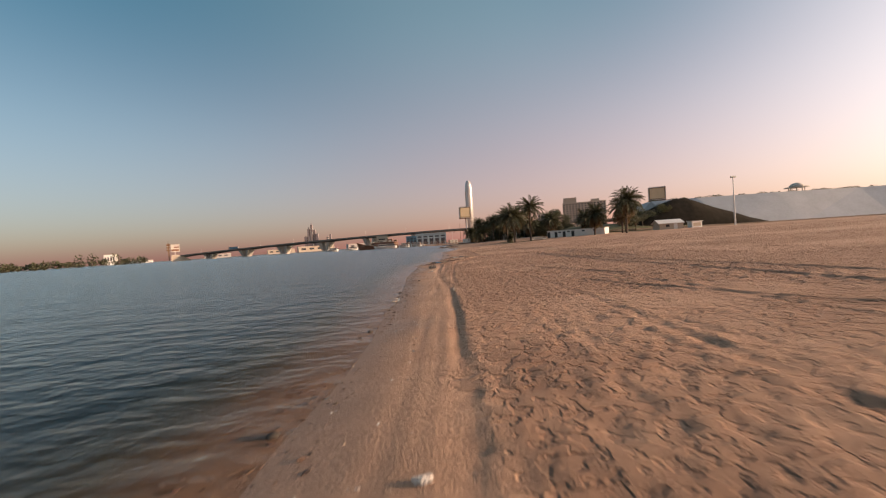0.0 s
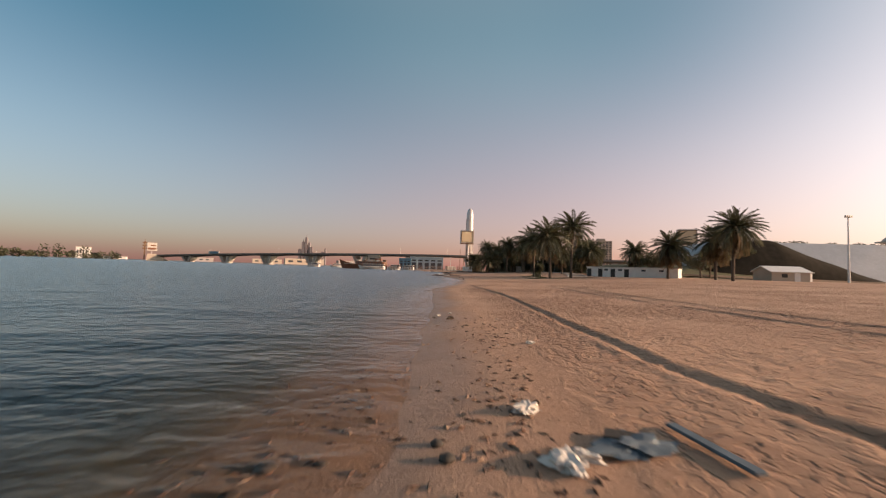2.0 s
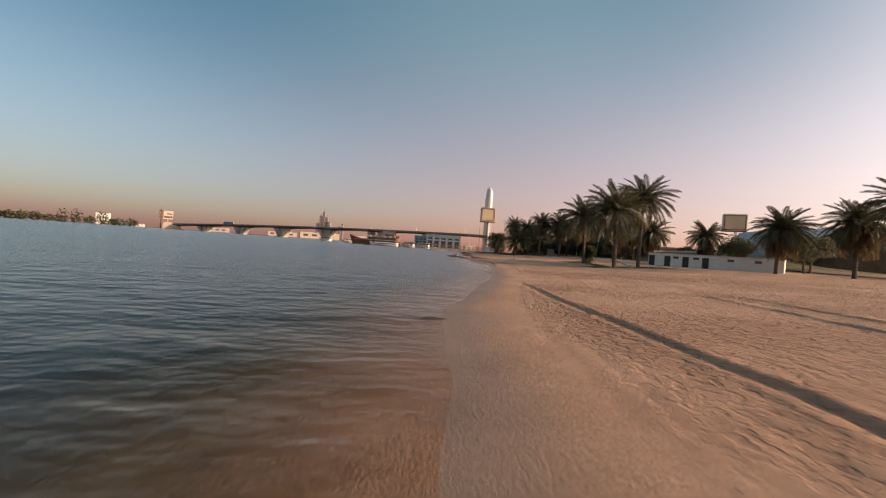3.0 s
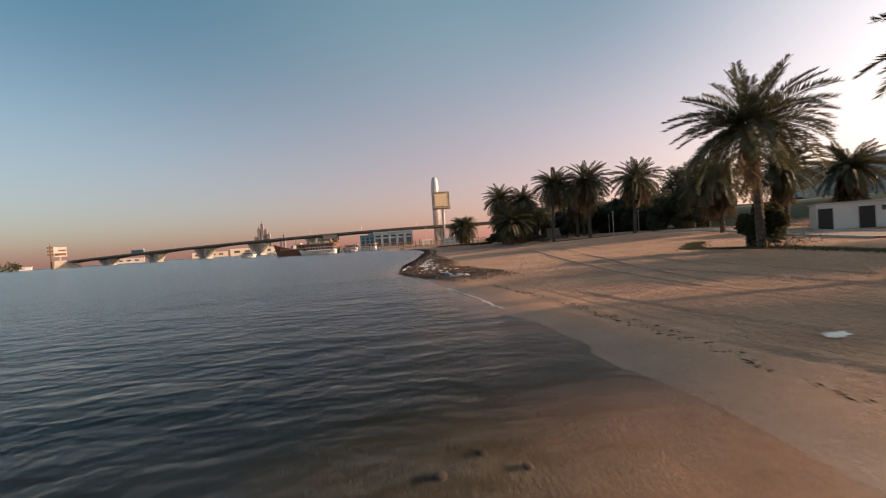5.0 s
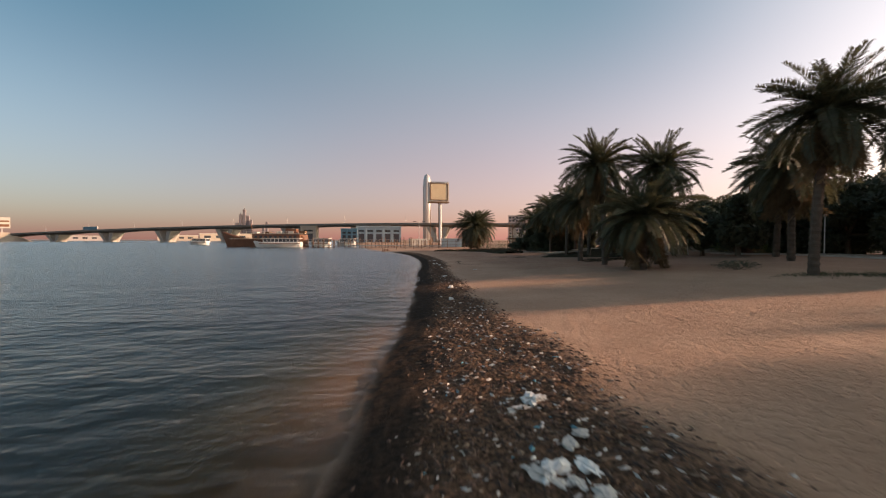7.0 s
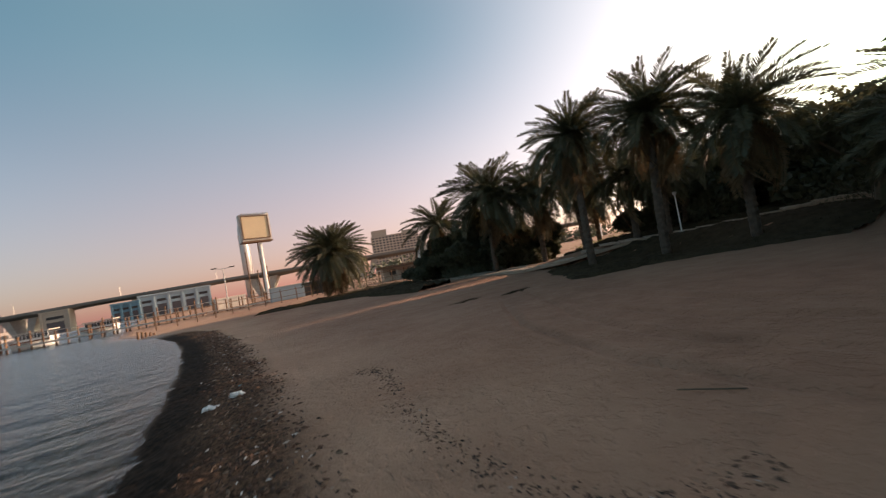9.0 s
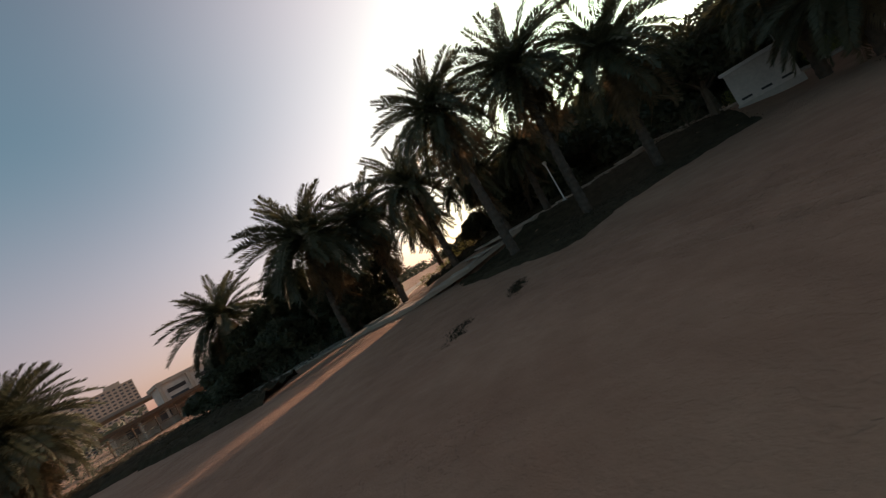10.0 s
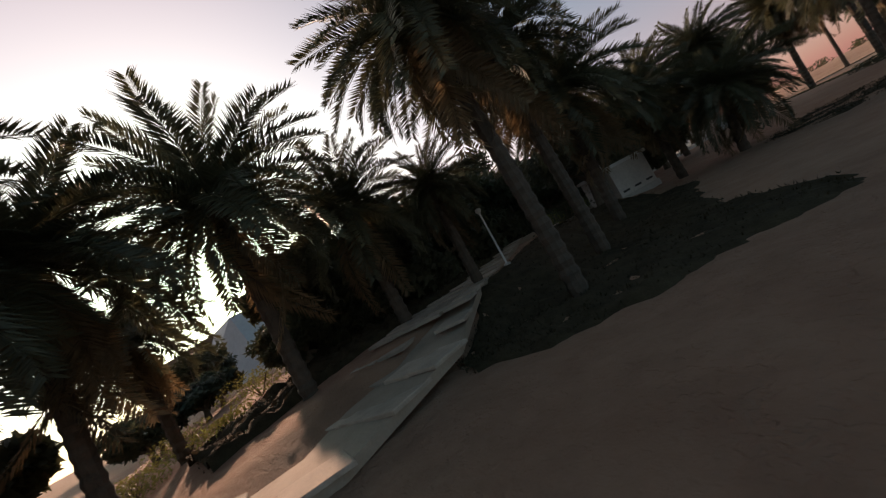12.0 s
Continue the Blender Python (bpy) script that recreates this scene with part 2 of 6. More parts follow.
RUTS = [  # y along the track, x there, half width, depth
    ([28, 31.8, 34.3, 38.9, 41.2, 44.4, 47, 51.4, 62, 70, 80], [2.2, 2.95, 3.9, 5.4, 6.4, 6.25, 6.4, 6.7, 7.4, 7.2, 7.6], 0.14, 0.042),
    ([-6, 2.8, 5.6, 9, 12, 14, 16.4, 22, 26, 31], [-0.35, 0.07, 0.41, 0.75, 0.93, 1.02, 1.3, 1.75, 2.1, 2.9], 0.08, 0.012), ([-6, 2.8, 5.8, 9.2, 12.2, 13.7, 15.4, 19.8, 26, 32.2, 34, 36], [-0.8, -0.48, -0.18, 0.0, 0.07, 0.36, 0.58, 1.0, 1.5, 2.3, 3.0, 3.9], 0.09, 0.01),
    ([90, 94, 96.3, 100, 106, 112], [13.4, 12.7, 12.3, 11.5, 10.0, 9.4], 0.13, 0.035), ([90, 94, 96.3, 100, 106, 112], [15.2, 14.4, 14.0, 13.3, 11.9, 11.0], 0.13, 0.03),
    ([108, 114.7, 118.8, 123.3, 130.6, 142], [14.6, 15.2, 16.0, 16.9, 18.3, 20.6], 0.12, 0.04), ([108, 115, 117.8, 122.7, 131.3, 142], [15.4, 16.7, 17.6, 19.1, 20.9, 23.0], 0.12, 0.04), ([112, 117.2, 122.3, 132.2, 142], [18.6, 20.0, 21.5, 23.5, 25.2], 0.12, 0.035),
    ([3, 6.3, 8, 10.8, 15], [9.2, 7.9, 7.2, 6.2, 5.0], 0.11, 0.03), ([12, 14.7, 16.2, 18.4, 25], [8.2, 7.3, 6.8, 6.2, 4.9], 0.11, 0.03),
    ([171, 173.6, 175.3, 176.9, 179.3, 184], [18.9, 19.2, 19.6, 20.2, 21.3, 25.0], 0.14, 0.055), ([171.5, 174.4, 176.2, 178.4, 183], [20.5, 20.75, 21.25, 22.4, 26.0], 0.14, 0.05),
    ([172.5, 175.1, 177.4, 181.8, 186], [23.7, 23.9, 24.6, 26.5, 28.6], 0.16, 0.05), ([171, 175, 178, 182, 186], [22.2, 22.3, 23.2, 25.2, 27.8], 0.14, 0.04), ([20, 32, 44, 60, 75], [12.0, 12.6, 13.4, 13.0, 14.5], 0.14, 0.035), ([20, 32, 44, 60, 75], [13.8, 14.3, 15.0, 14.7, 16.2], 0.14, 0.035),
]


def relief(x, y):
    """Footprints, ruts and ripples of the dry sand."""
    u = x - shore(y)
    lo = 1.2 - 0.5 * smooth(36, 28, y)
    dry = smooth(lo, lo + 1.7, u + 0.8 * (vnoise(x * 0.4, y * 0.4, 3) - 0.5))
    feet, more = vnoise(x * 4.8, y * 4.2, 5), vnoise(x * 7.5 + 9, y * 6.6, 6)
    dents = -0.026 * smooth(0.58, 0.68, feet) + 0.012 * smooth(0.42, 0.3, feet) - 0.028 * smooth(0.6, 0.7, more) + 0.012 * smooth(0.5, 0.58, more)
    dents = dents * (0.3 + 0.9 * smooth(0.3, 0.6, vnoise(x * 0.3, y * 0.3, 8)))
    soft = (vnoise(x * 1.1, y * 1.1, 7) - 0.5) * 0.02 + (vnoise(x * 8, y * 6.5, 9) - 0.5) * 0.022
    roller = smooth(-2, 4, y) * smooth(30, 24, y) * smooth(-0.1, 0.02, x - np.interp(y, RUTS[2][0], RUTS[2][1])) * smooth(0.1, -0.02, x - np.interp(y, RUTS[1][0], RUTS[1][1]))   # flattened wheel track
    dents, soft = dents * (1 - roller), soft * (1 - 0.6 * roller) - 0.012 * roller
    trodden = 1 - 0.4 * smooth(36, 44, y) - 0.25 * smooth(85, 100, y)
    ruts = 0.0 * x
    for off, wid, dep, seed in ((1.75, 0.09, 0.012, 1), (2.5, 0.12, 0.022, 2), (6.3, 0.11, 0.014, 3), (7.9, 0.11, 0.014, 4), (11, 0.14, 0.03, 5), (12.7, 0.14, 0.03, 6), (17, 0.2, 0.03, 7), (18.7, 0.2, 0.03, 8)):
        c = off + 1.2 * (vnoise(y * 0.03 + 0 * x, 0 * x + seed // 2, 11) - 0.5) * (1 + off * 0.2)
        d = np.abs(u - c)
        dep = dep * (1 - 0.7 * smooth(108, 122, y)) * (1 - 0.6 * smooth(34, 42, y) * smooth(88, 80, y))
        ruts = ruts - dep * np.exp(-(d / wid) ** 2) + 0.6 * dep * np.exp(-((d - 2 * wid) / wid) ** 2)
    for ys, xs, wid, dep in RUTS:
        near_track = smooth(ys[0], ys[0] + 2.5, y) * smooth(ys[-1], ys[-1] - 2.5, y)
        d = np.abs(x - np.interp(y, ys, xs) - 0.12 * (vnoise(y * 0.8 + 0 * x, 0 * x, 61) - 0.5))
        ruts = ruts + near_track * (0.55 * dep * np.exp(-((d - 2.1 * wid) / wid) ** 2) - dep * np.exp(-(d / wid) ** 2))
    wrack = (0.06 * vnoise(x * 2, y * 2, 20) + 0.05 * vnoise(x * 8, y * 8, 21)) * weed_band(x, y)
    bed = 0.03 * (vnoise(x * 1.3, y * 1.3, 15) - 0.5) * smooth(0.3, -0.5, u)
    lap = 0.035 * (vnoise(x * 0.8, y * 0.55, 17) - 0.5) * np.exp(-(u / 0.8) ** 2)   # uneven edge of the water
    return lap + dry * (dents * 0.5 * trodden + soft * 0.8) + (0.25 + 0.75 * dry) * smooth(0.1, 0.5, u) * ruts * (1 - weed_band(x, y)) + wrack + bed


def weed_band(x, y):
    u = x - shore(y)
    wide = 1.2 + 3.7 * smooth(106, 122, y) - 0.5 * smooth(120, 126, y) - 2.5 * smooth(130, 156, y)
    start = 1.1 - 1.5 * smooth(116, 126, y) - 0.2 * smooth(140, 165, y)
    wob = (0.9 - 0.45 * smooth(145, 165, y)) * (vnoise(y * 0.5, 0 * y, 31) - 0.5)
    return smooth(116.5, 121, y) * (1 - smooth(214, 222, y)) * smooth(start - 0.3, start + 0.3, u + 0.3 * wob) * smooth(wide + 0.7 + wob, wide - 0.5 + wob, u)


def build_ground():
    us = np.concatenate([[-3500, -1500, -800, -400, -200, -100, -60, -40, -30, -22, -16], np.arange(-12, -2, 0.5), np.arange(-2, 14, 0.07), np.arange(14, 26, 0.2), np.arange(26, 60, 1.0), [64, 70, 80, 95, 115, 140, 180, 250, 400, 800, 1500, 3000, 4500]])
    ys = np.concatenate([[-2500, -1200, -500, -250, -120, -70, -40, -25, -15], np.concatenate([np.arange(-8, 60, 0.1), np.arange(60, 84, 0.2), np.arange(84, 212, 0.13)]), np.arange(212, 240, 0.6), [245, 255, 270, 290, 320, 360, 420, 500, 600, 800, 1200, 2000, 3200]])
    uu, yy = np.meshgrid(us, ys)
    xx = uu + shore(yy)
    zz = base_z(xx, yy)
    near = (np.abs(uu) < 60) & (yy > -20) & (yy < 245)
    zz = zz + np.where(near, relief(xx, yy), 0)
    # the far bank of the creek
    bank = -420 - (600 - np.clip(yy, -400, 640)) * 0.5
    zz = np.where((xx < bank) & (yy > -1000), 0.8, zz)
    zz = np.where((yy > 790) & (xx < 0), 0.8, zz)
    nr, nc = xx.shape
    me = bpy.data.meshes.new("ground")
    me.vertices.add(nr * nc)
    me.vertices.foreach_set("co", np.stack([xx, yy, zz], -1).ravel())
    i = (np.arange(nr - 1)[:, None] * nc + np.arange(nc - 1)[None, :]).ravel()
    quads = np.stack([i, i + 1, i + nc + 1, i + nc], -1)
    me.loops.add(quads.size)
    me.loops.foreach_set("vertex_index", quads.ravel())
    me.polygons.add(len(quads))
    me.polygons.foreach_set("loop_start", np.arange(0, quads.size, 4))
    me.polygons.foreach_set("use_smooth", np.ones(len(quads), bool))
    wet = me.attributes.new("wet", "FLOAT", "POINT")
    wet.data.foreach_set("value", smooth(1.5, 0.2, uu + 0.7 * (vnoise(xx * 0.7, yy * 0.7, 41) - 0.5)).ravel())
    weed = me.attributes.new("weed", "FLOAT", "POINT")
    weed.data.foreach_set("value", np.where(near, weed_band(xx, yy), 0).ravel())
    trod = me.attributes.new("trod", "FLOAT", "POINT")
    rough = 0.5 * vnoise(xx * 0.23, yy * 0.23, 51) + 0.3 * vnoise(xx * 0.7 + 3, yy * 0.6, 53) + 0.2 * vnoise(xx * 1.9, yy * 1.7, 54)
    patch = (0.25 + 0.75 * smooth(0.34, 0.62, rough)) * smooth(1.8 - 0.2 * smooth(36, 28, yy), 3.2 - 0.9 * smooth(36, 28, yy), uu + 0.8 * (vnoise(xx * 0.8, yy * 0.8, 52) - 0.5)) * (1 - 0.7 * smooth(80, 100, yy))
    grove_shade = smooth(150, 166, yy) * smooth(16.5, 20.5, xx + 1.6 * (vnoise(xx * 0.5, yy * 0.5, 57) - 0.5))   # sand painted darker by the palms, standing in for the grove's shade
    trod.data.foreach_set("value", np.where(near, patch, 0.55).ravel())
    shaded = me.attributes.new("grove_shade", "FLOAT", "POINT")
    shaded.data.foreach_set("value", np.where(near, grove_shade * (0.45 + 0.5 * rough), 0).ravel())
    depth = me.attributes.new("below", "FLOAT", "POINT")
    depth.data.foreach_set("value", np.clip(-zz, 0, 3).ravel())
    me.update()
    me.validate()
    return me


def sand_material():
    m = bpy.data.materials.new("sand")
    m.use_nodes = True
    n, l = m.node_tree.nodes, m.node_tree.links
    b = n["Principled BSDF"]
    geo = n.new("ShaderNodeNewGeometry")

    def noise_node(scale, detail=4, rough=0.6):
        t = n.new("ShaderNodeTexNoise")
        l.new(geo.outputs["Position"], t.inputs["Vector"])
        t.inputs["Scale"].default_value, t.inputs["Detail"].default_value, t.inputs["Roughness"].default_value = scale, detail, rough
        return t.outputs[0]

    def attr(name):
        a = n.new("ShaderNodeAttribute")
        a.attribute_name = name
        return a.outputs["Fac"]

    def mix(fac, a, c):
        x = n.new("ShaderNodeMix")
        x.data_type = "RGBA"
        for sock, v in ((x.inputs["Factor"], fac), (x.inputs["A"], a), (x.inputs["B"], c)):
            if isinstance(v, tuple):
                sock.default_value = (*v, 1)
            elif isinstance(v, float):
                sock.default_value = v
            else:
                l.new(v, sock)
        return x.outputs["Result"]

    def remap(v, a, c, lo=0.0, hi=1.0):
        x = n.new("ShaderNodeMapRange")
        l.new(v, x.inputs["Value"])
        for k, w in (("From Min", a), ("From Max", c), ("To Min", lo), ("To Max", hi)):
            x.inputs[k].default_value = w
        return x.outputs[0]

    dry = mix(remap(noise_node(0.35), 0.35, 0.65), (0.40, 0.232, 0.147), (0.49, 0.303, 0.2))
    dry = mix(remap(noise_node(6.0), 0.4, 0.75, 0.0, 0.35), dry, (0.3, 0.174, 0.108))
    dry = mix(remap(noise_node(60.0, 2), 0.6, 0.8, 0.0, 0.5), dry, (0.48, 0.36, 0.26))
    # darker tone for damp trodden sand, with its dents' self-shadow painted in
    dry = mix(remap(attr("trod"), 0.05, 1.0, 0.0, 0.75), dry, (0.31, 0.172, 0.106))
    # dark red-brown tone puts the grove's shade into the sand colour
    dry = mix(attr("grove_shade"), dry, mix(remap(noise_node(1.4), 0.35, 0.65), (0.25, 0.122, 0.072), (0.33, 0.175, 0.108)))
    wet = mix(remap(noise_node(1.0), 0.35, 0.7), (0.26, 0.162, 0.106), (0.34, 0.212, 0.142))
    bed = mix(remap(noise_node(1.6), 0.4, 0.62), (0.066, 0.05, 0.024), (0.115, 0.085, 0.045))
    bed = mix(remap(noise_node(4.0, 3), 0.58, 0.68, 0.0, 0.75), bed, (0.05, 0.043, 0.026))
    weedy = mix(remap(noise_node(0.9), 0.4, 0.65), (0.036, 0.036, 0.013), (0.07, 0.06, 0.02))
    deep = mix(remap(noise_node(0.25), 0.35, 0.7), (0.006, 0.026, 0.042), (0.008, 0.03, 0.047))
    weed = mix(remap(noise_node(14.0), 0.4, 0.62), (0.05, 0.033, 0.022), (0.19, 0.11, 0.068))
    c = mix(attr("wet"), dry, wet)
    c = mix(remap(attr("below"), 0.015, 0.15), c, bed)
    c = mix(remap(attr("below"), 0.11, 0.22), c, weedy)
    # bed colour carries the light that deep water absorbs and scatters back blue
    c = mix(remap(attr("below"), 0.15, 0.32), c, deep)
    weed = mix(remap(attr("wet"), 0.3, 1.0), weed, mix(remap(noise_node(9.0), 0.4, 0.65), (0.02, 0.015, 0.012), (0.05, 0.034, 0.024)))
    c = mix(attr("weed"), c, weed)
    l.new(c, b.inputs["Base Color"])
    bare = n.new("ShaderNodeMath")
    bare.operation = "MULTIPLY"
    l.new(attr("wet"), bare.inputs[0])
    l.new(remap(attr("weed"), 0, 1, 1.0, 0.0), bare.inputs[1])
    l.new(remap(bare.outputs[0], 0, 1, 0.95, 0.42), b.inputs["Roughness"])
    l.new(remap(attr("weed"), 0, 1, 0.5, 0.08), b.inputs["Specular IOR Level"])
    bump = n.new("ShaderNodeBump")
    bump.inputs["Strength"].default_value, bump.inputs["Distance"].default_value = 0.95, 0.1
    pits = n.new("ShaderNodeMath")
    pits.operation = "MULTIPLY_ADD"
    l.new(remap(noise_node(5.5, 2, 0.5), 0.5, 0.58, 1.0, 0.0), pits.inputs[0])
    l.new(remap(attr("trod"), 0.0, 1.0, 0.04, 1.0), pits.inputs[1])
    l.new(remap(noise_node(26.0, 6, 0.68), 0.0, 1.0, 0.0, 0.45), pits.inputs[2])
    l.new(pits.outputs[0], bump.inputs["Height"])
    l.new(bump.outputs[0], b.inputs["Normal"])
    return m


ground_mesh = build_ground()
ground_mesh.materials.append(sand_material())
ground = tagged(new("ground", ground_mesh), "trodden tan beach sand running down to the creek bed", "ground", kind="structure")


def water_material():
    m = bpy.data.materials.new("creek_water")
    m.use_nodes = True
    n, l = m.node_tree.nodes, m.node_tree.links
    n.remove(n["Principled BSDF"])
    out = n["Material Output"]
    geo = n.new("ShaderNodeNewGeometry")
    mapping = n.new("ShaderNodeMapping")
    mapping.inputs["Scale"].default_value = (0.55, 1.0, 1.0)
    mapping.inputs["Rotation"].default_value = (0, 0, 0.25)
    l.new(geo.outputs["Position"], mapping.inputs["Vector"])
    waves = []
    for s, d in ((1.7, 3), (4.5, 3), (13.0, 2), (0.35, 2)):
        t = n.new("ShaderNodeTexNoise")
        l.new(mapping.outputs[0], t.inputs["Vector"])
        t.inputs["Scale"].default_value, t.inputs["Detail"].default_value = s, d
        waves.append(t.outputs[0])
    mixed = waves[0]
    for w, k in ((waves[1], 0.4), (waves[2], 0.1), (waves[3], 2.0)):
        ma = n.new("ShaderNodeMath")
        ma.operation = "MULTIPLY_ADD"
        ma.inputs[1].default_value = k
        l.new(w, ma.inputs[0])
        l.new(mixed, ma.inputs[2])
        mixed = ma.outputs[0]
    bump = n.new("ShaderNodeBump")
    bump.inputs["Strength"].default_value, bump.inputs["Distance"].default_value = 0.8, 0.15
    l.new(mixed, bump.inputs["Height"])
    below, gloss, edge, part_gloss, both = (n.new(k) for k in ("ShaderNodeBsdfRefraction", "ShaderNodeBsdfGlossy", "ShaderNodeFresnel", "ShaderNodeMath", "ShaderNodeMixShader"))
    below.inputs["Color"].default_value, below.inputs["IOR"].default_value, below.inputs["Roughness"].default_value = (0.96, 0.98, 0.95, 1), 1.33, 0.05
    gloss.inputs["Color"].default_value = (0.88, 0.96, 1.0, 1)
    gloss.inputs["Roughness"].default_value, edge.inputs["IOR"].default_value = 0.2, 1.33
    part_gloss.operation, part_gloss.inputs[1].default_value = "POWER", 1.35
    for node in (below, gloss, edge):
        l.new(bump.outputs[0], node.inputs["Normal"])
    l.new(edge.outputs[0], part_gloss.inputs[0])
    l.new(part_gloss.outputs[0], both.inputs[0])
    l.new(below.outputs[0], both.inputs[1])
    l.new(gloss.outputs[0], both.inputs[2])
    l.new(both.outputs[0], out.inputs["Surface"])
    return m


bm = bmesh.new()
bm.faces.new([bm.verts.new(p) for p in ((-3500, -2500, 0), (60, -2500, 0), (60, 1500, 0), (-3500, 1500, 0))])
water = tagged(link("water", bm, water_material()), "calm blue-grey creek water, clear over the shallows", "water", kind="structure")
water.visible_shadow = False   # lets daylight down to the bed


# ---- palms ----
def frond_mesh(name, length, droop, seed, fold=0.55, material=M_FROND):
    """One feather leaf along +y from the origin, bending down; leaflets in two rows."""
    rnd = random.Random(seed)
    bm = bmesh.new()
    n = 44
    pts = []
    for i in range(n + 1):
        t = i / n
        pts.append(Vector((0.10 * math.sin(2.2 * t + seed) * t, length * (t - 0.12 * droop * t ** 3), -droop * length * 0.55 * t ** 2.2)))
    tube(bm, pts[::11], [0.035 * (1 - 0.85 * i / 4) for i in range(5)], 4)
    for i in range(4, n + 1):
        t = i / n
        d = (pts[i] - pts[i - 1]).normalized()
        side = Vector((1, 0, 0))
        up = side.cross(d).normalized()
        ll = 0.62 * length / 4.5 * (0.55 + 0.9 * math.sin(math.pi * min(1, 0.15 + 0.8 * t))) * rnd.uniform(0.8, 1.1)
        for s in (-1, 1):
            for half in (0, 0.5):
                p = pts[i] - d * half * (length / n)
                out = (side * s * math.cos(fold) + up * math.sin(fold) * rnd.uniform(0.4, 1.3) + d * rnd.uniform(0.55, 0.95)).normalized()
                tip = p + out * ll - Vector((0, 0, 0.10 * ll))
                w = d * 0.042 * length / 4.5
                mid = p + out * ll * 0.4
                bm.faces.new([bm.verts.new(v) for v in (p, mid + w, tip, mid - w)])
    me = bpy.data.meshes.new(name)
    bm.to_mesh(me)
    bm.free()
    me.materials.append(material)
    return me


FRONDS = [frond_mesh("frond", 4.6, d, k) for k, d in enumerate((0.5, 0.65, 0.8))]
FROND_DRY = frond_mesh("dry_frond", 3.4, 1.1, 9, 0.2, M_FROND_DRY)


def trunk_mesh(height, lean, seed, r=0.3):
    rnd = random.Random(seed)
    bm = bmesh.new()
    rings = int(height / 0.16)
    pts, rad = [], []
    for i in range(rings + 1):
        t = i / rings
        pts.append((lean[0] * t * t, lean[1] * t * t, height * t - 0.25))
        rad.append((r * (1.18 - 0.3 * t) + (0.10 if t > 0.9 else 0)) * (1.09 if i % 2 else 0.93) * rnd.uniform(0.96, 1.04))
    tube(bm, pts, rad, 10)
    me = bpy.data.meshes.new("trunk")
    bm.to_mesh(me)
    bm.free()
    me.materials.append(M_TRUNK)
    return me


def palm(x, y, crown_z, size=1.0, seed=0, fronds=72, skirt=32, label="date palm with a full green crown and rough trunk", group="date palms", lean=None):
    rnd = random.Random(seed)
    z = ground_z(x, y)
    top = crown_z - z
    lean = lean or (rnd.uniform(-0.5, 0.5), rnd.uniform(-0.5, 0.5))
    ob = thing("palm_tree", pose(x, y, z), label, "palm tree", group)
    trunk = new("trunk", trunk_mesh(top, lean, seed, 0.22 * (0.75 + 0.25 * size)))
    trunk.parent = ob
    for i in range(fronds + skirt):
        dry = i >= fronds
        if dry:
            el = rnd.uniform(-82, -42)
            me, sc = FROND_DRY, size * rnd.uniform(0.95, 1.45)
        else:
            t = (i + 0.5) / fronds
            el = 82 - 118 * t ** 0.78 + rnd.uniform(-7, 7)
            me = FRONDS[0 if el > 45 else (1 if el > 5 else 2)]
            sc = size * rnd.uniform(0.86, 1.08) * ((0.92 if y < 165 else 0.84) if el > 60 else (0.94 if el > 40 else 1))
        f = new("dry_frond" if dry else "frond", me)
        f.parent = ob
        az = i * 137.5 + rnd.uniform(-14, 14)
        f.matrix_basis = Matrix.Translation((lean[0], lean[1], top - 0.25 - (0.35 if dry else 0.0))) @ pose(0, 0, 0, 0, 0, az) @ pose(0, 0.12, 0, el, rnd.uniform(-25, 25), 0) @ Matrix.Scale(sc, 4)
    return ob


PALMS = [  # x, y, height of the crown's heart, size
    (25.8, 105.6, 8.0, 0.95), (31.8, 111.2, 10.4, 0.92), (26.6, 117.8, 8.1, 0.88),
    (50.0, 109.5, 7.5, 0.85), (55.5, 104.5, 8.5, 0.85), (53.0, 97.7, 9.9, 0.9), (58.5, 135.5, 7.8, 0.85), (46.0, 132.6, 7.4, 0.78), (38.0, 132.2, 6.7, 0.72),
    (32.4, 147.6, 9.15, 0.73), (37.3, 145.0, 8.85, 0.73), (28.4, 150.4, 9.25, 0.7), (48.5, 145.3, 8.55, 0.75), (25.4, 163.2, 9.0, 0.66), (28.0, 160.6, 8.3, 0.62),
    (35.1, 181.9, 8.5, 0.72), (33.9, 185.6, 8.65, 0.69), (36.05, 178.2, 7.0, 0.72), (39.2, 183.55, 5.9, 0.5),
    (37.5, 198.1, 7.9, 1.0), (38.9, 208.6, 6.8, 0.9), (40.1, 190.3, 7.55, 0.86), (40.45, 186.3, 6.4, 0.68), (40.5, 194.9, 7.4, 0.85), (46.6, 193.4, 6.2, 0.62),
    (26.9, 169.6, 6.8, 0.7), (35.6, 171.7, 5.85, 0.62), (33.0, 171.5, 4.1, 0.6), (38.5, 160.5, 8.15, 0.75), (35.5, 157.0, 8.35, 0.75),
]
for k, (x, y, zc, s) in enumerate(PALMS):
    airy = x > 38.8 and y > 182 or x < 35 and y < 120   # wind-thinned crowns
    palm(x, y, zc, s, seed=100 + k, fronds=62 if airy else 76, skirt=(5 if y < 192 else 16) if airy else (18 if y > 176 else 10 if y > 165 else 32))
palm(29.7, 216.9, 6.0, 1.05, seed=190, fronds=130, skirt=30, label="full bushy date palm with fronds hanging to the ground", group="")


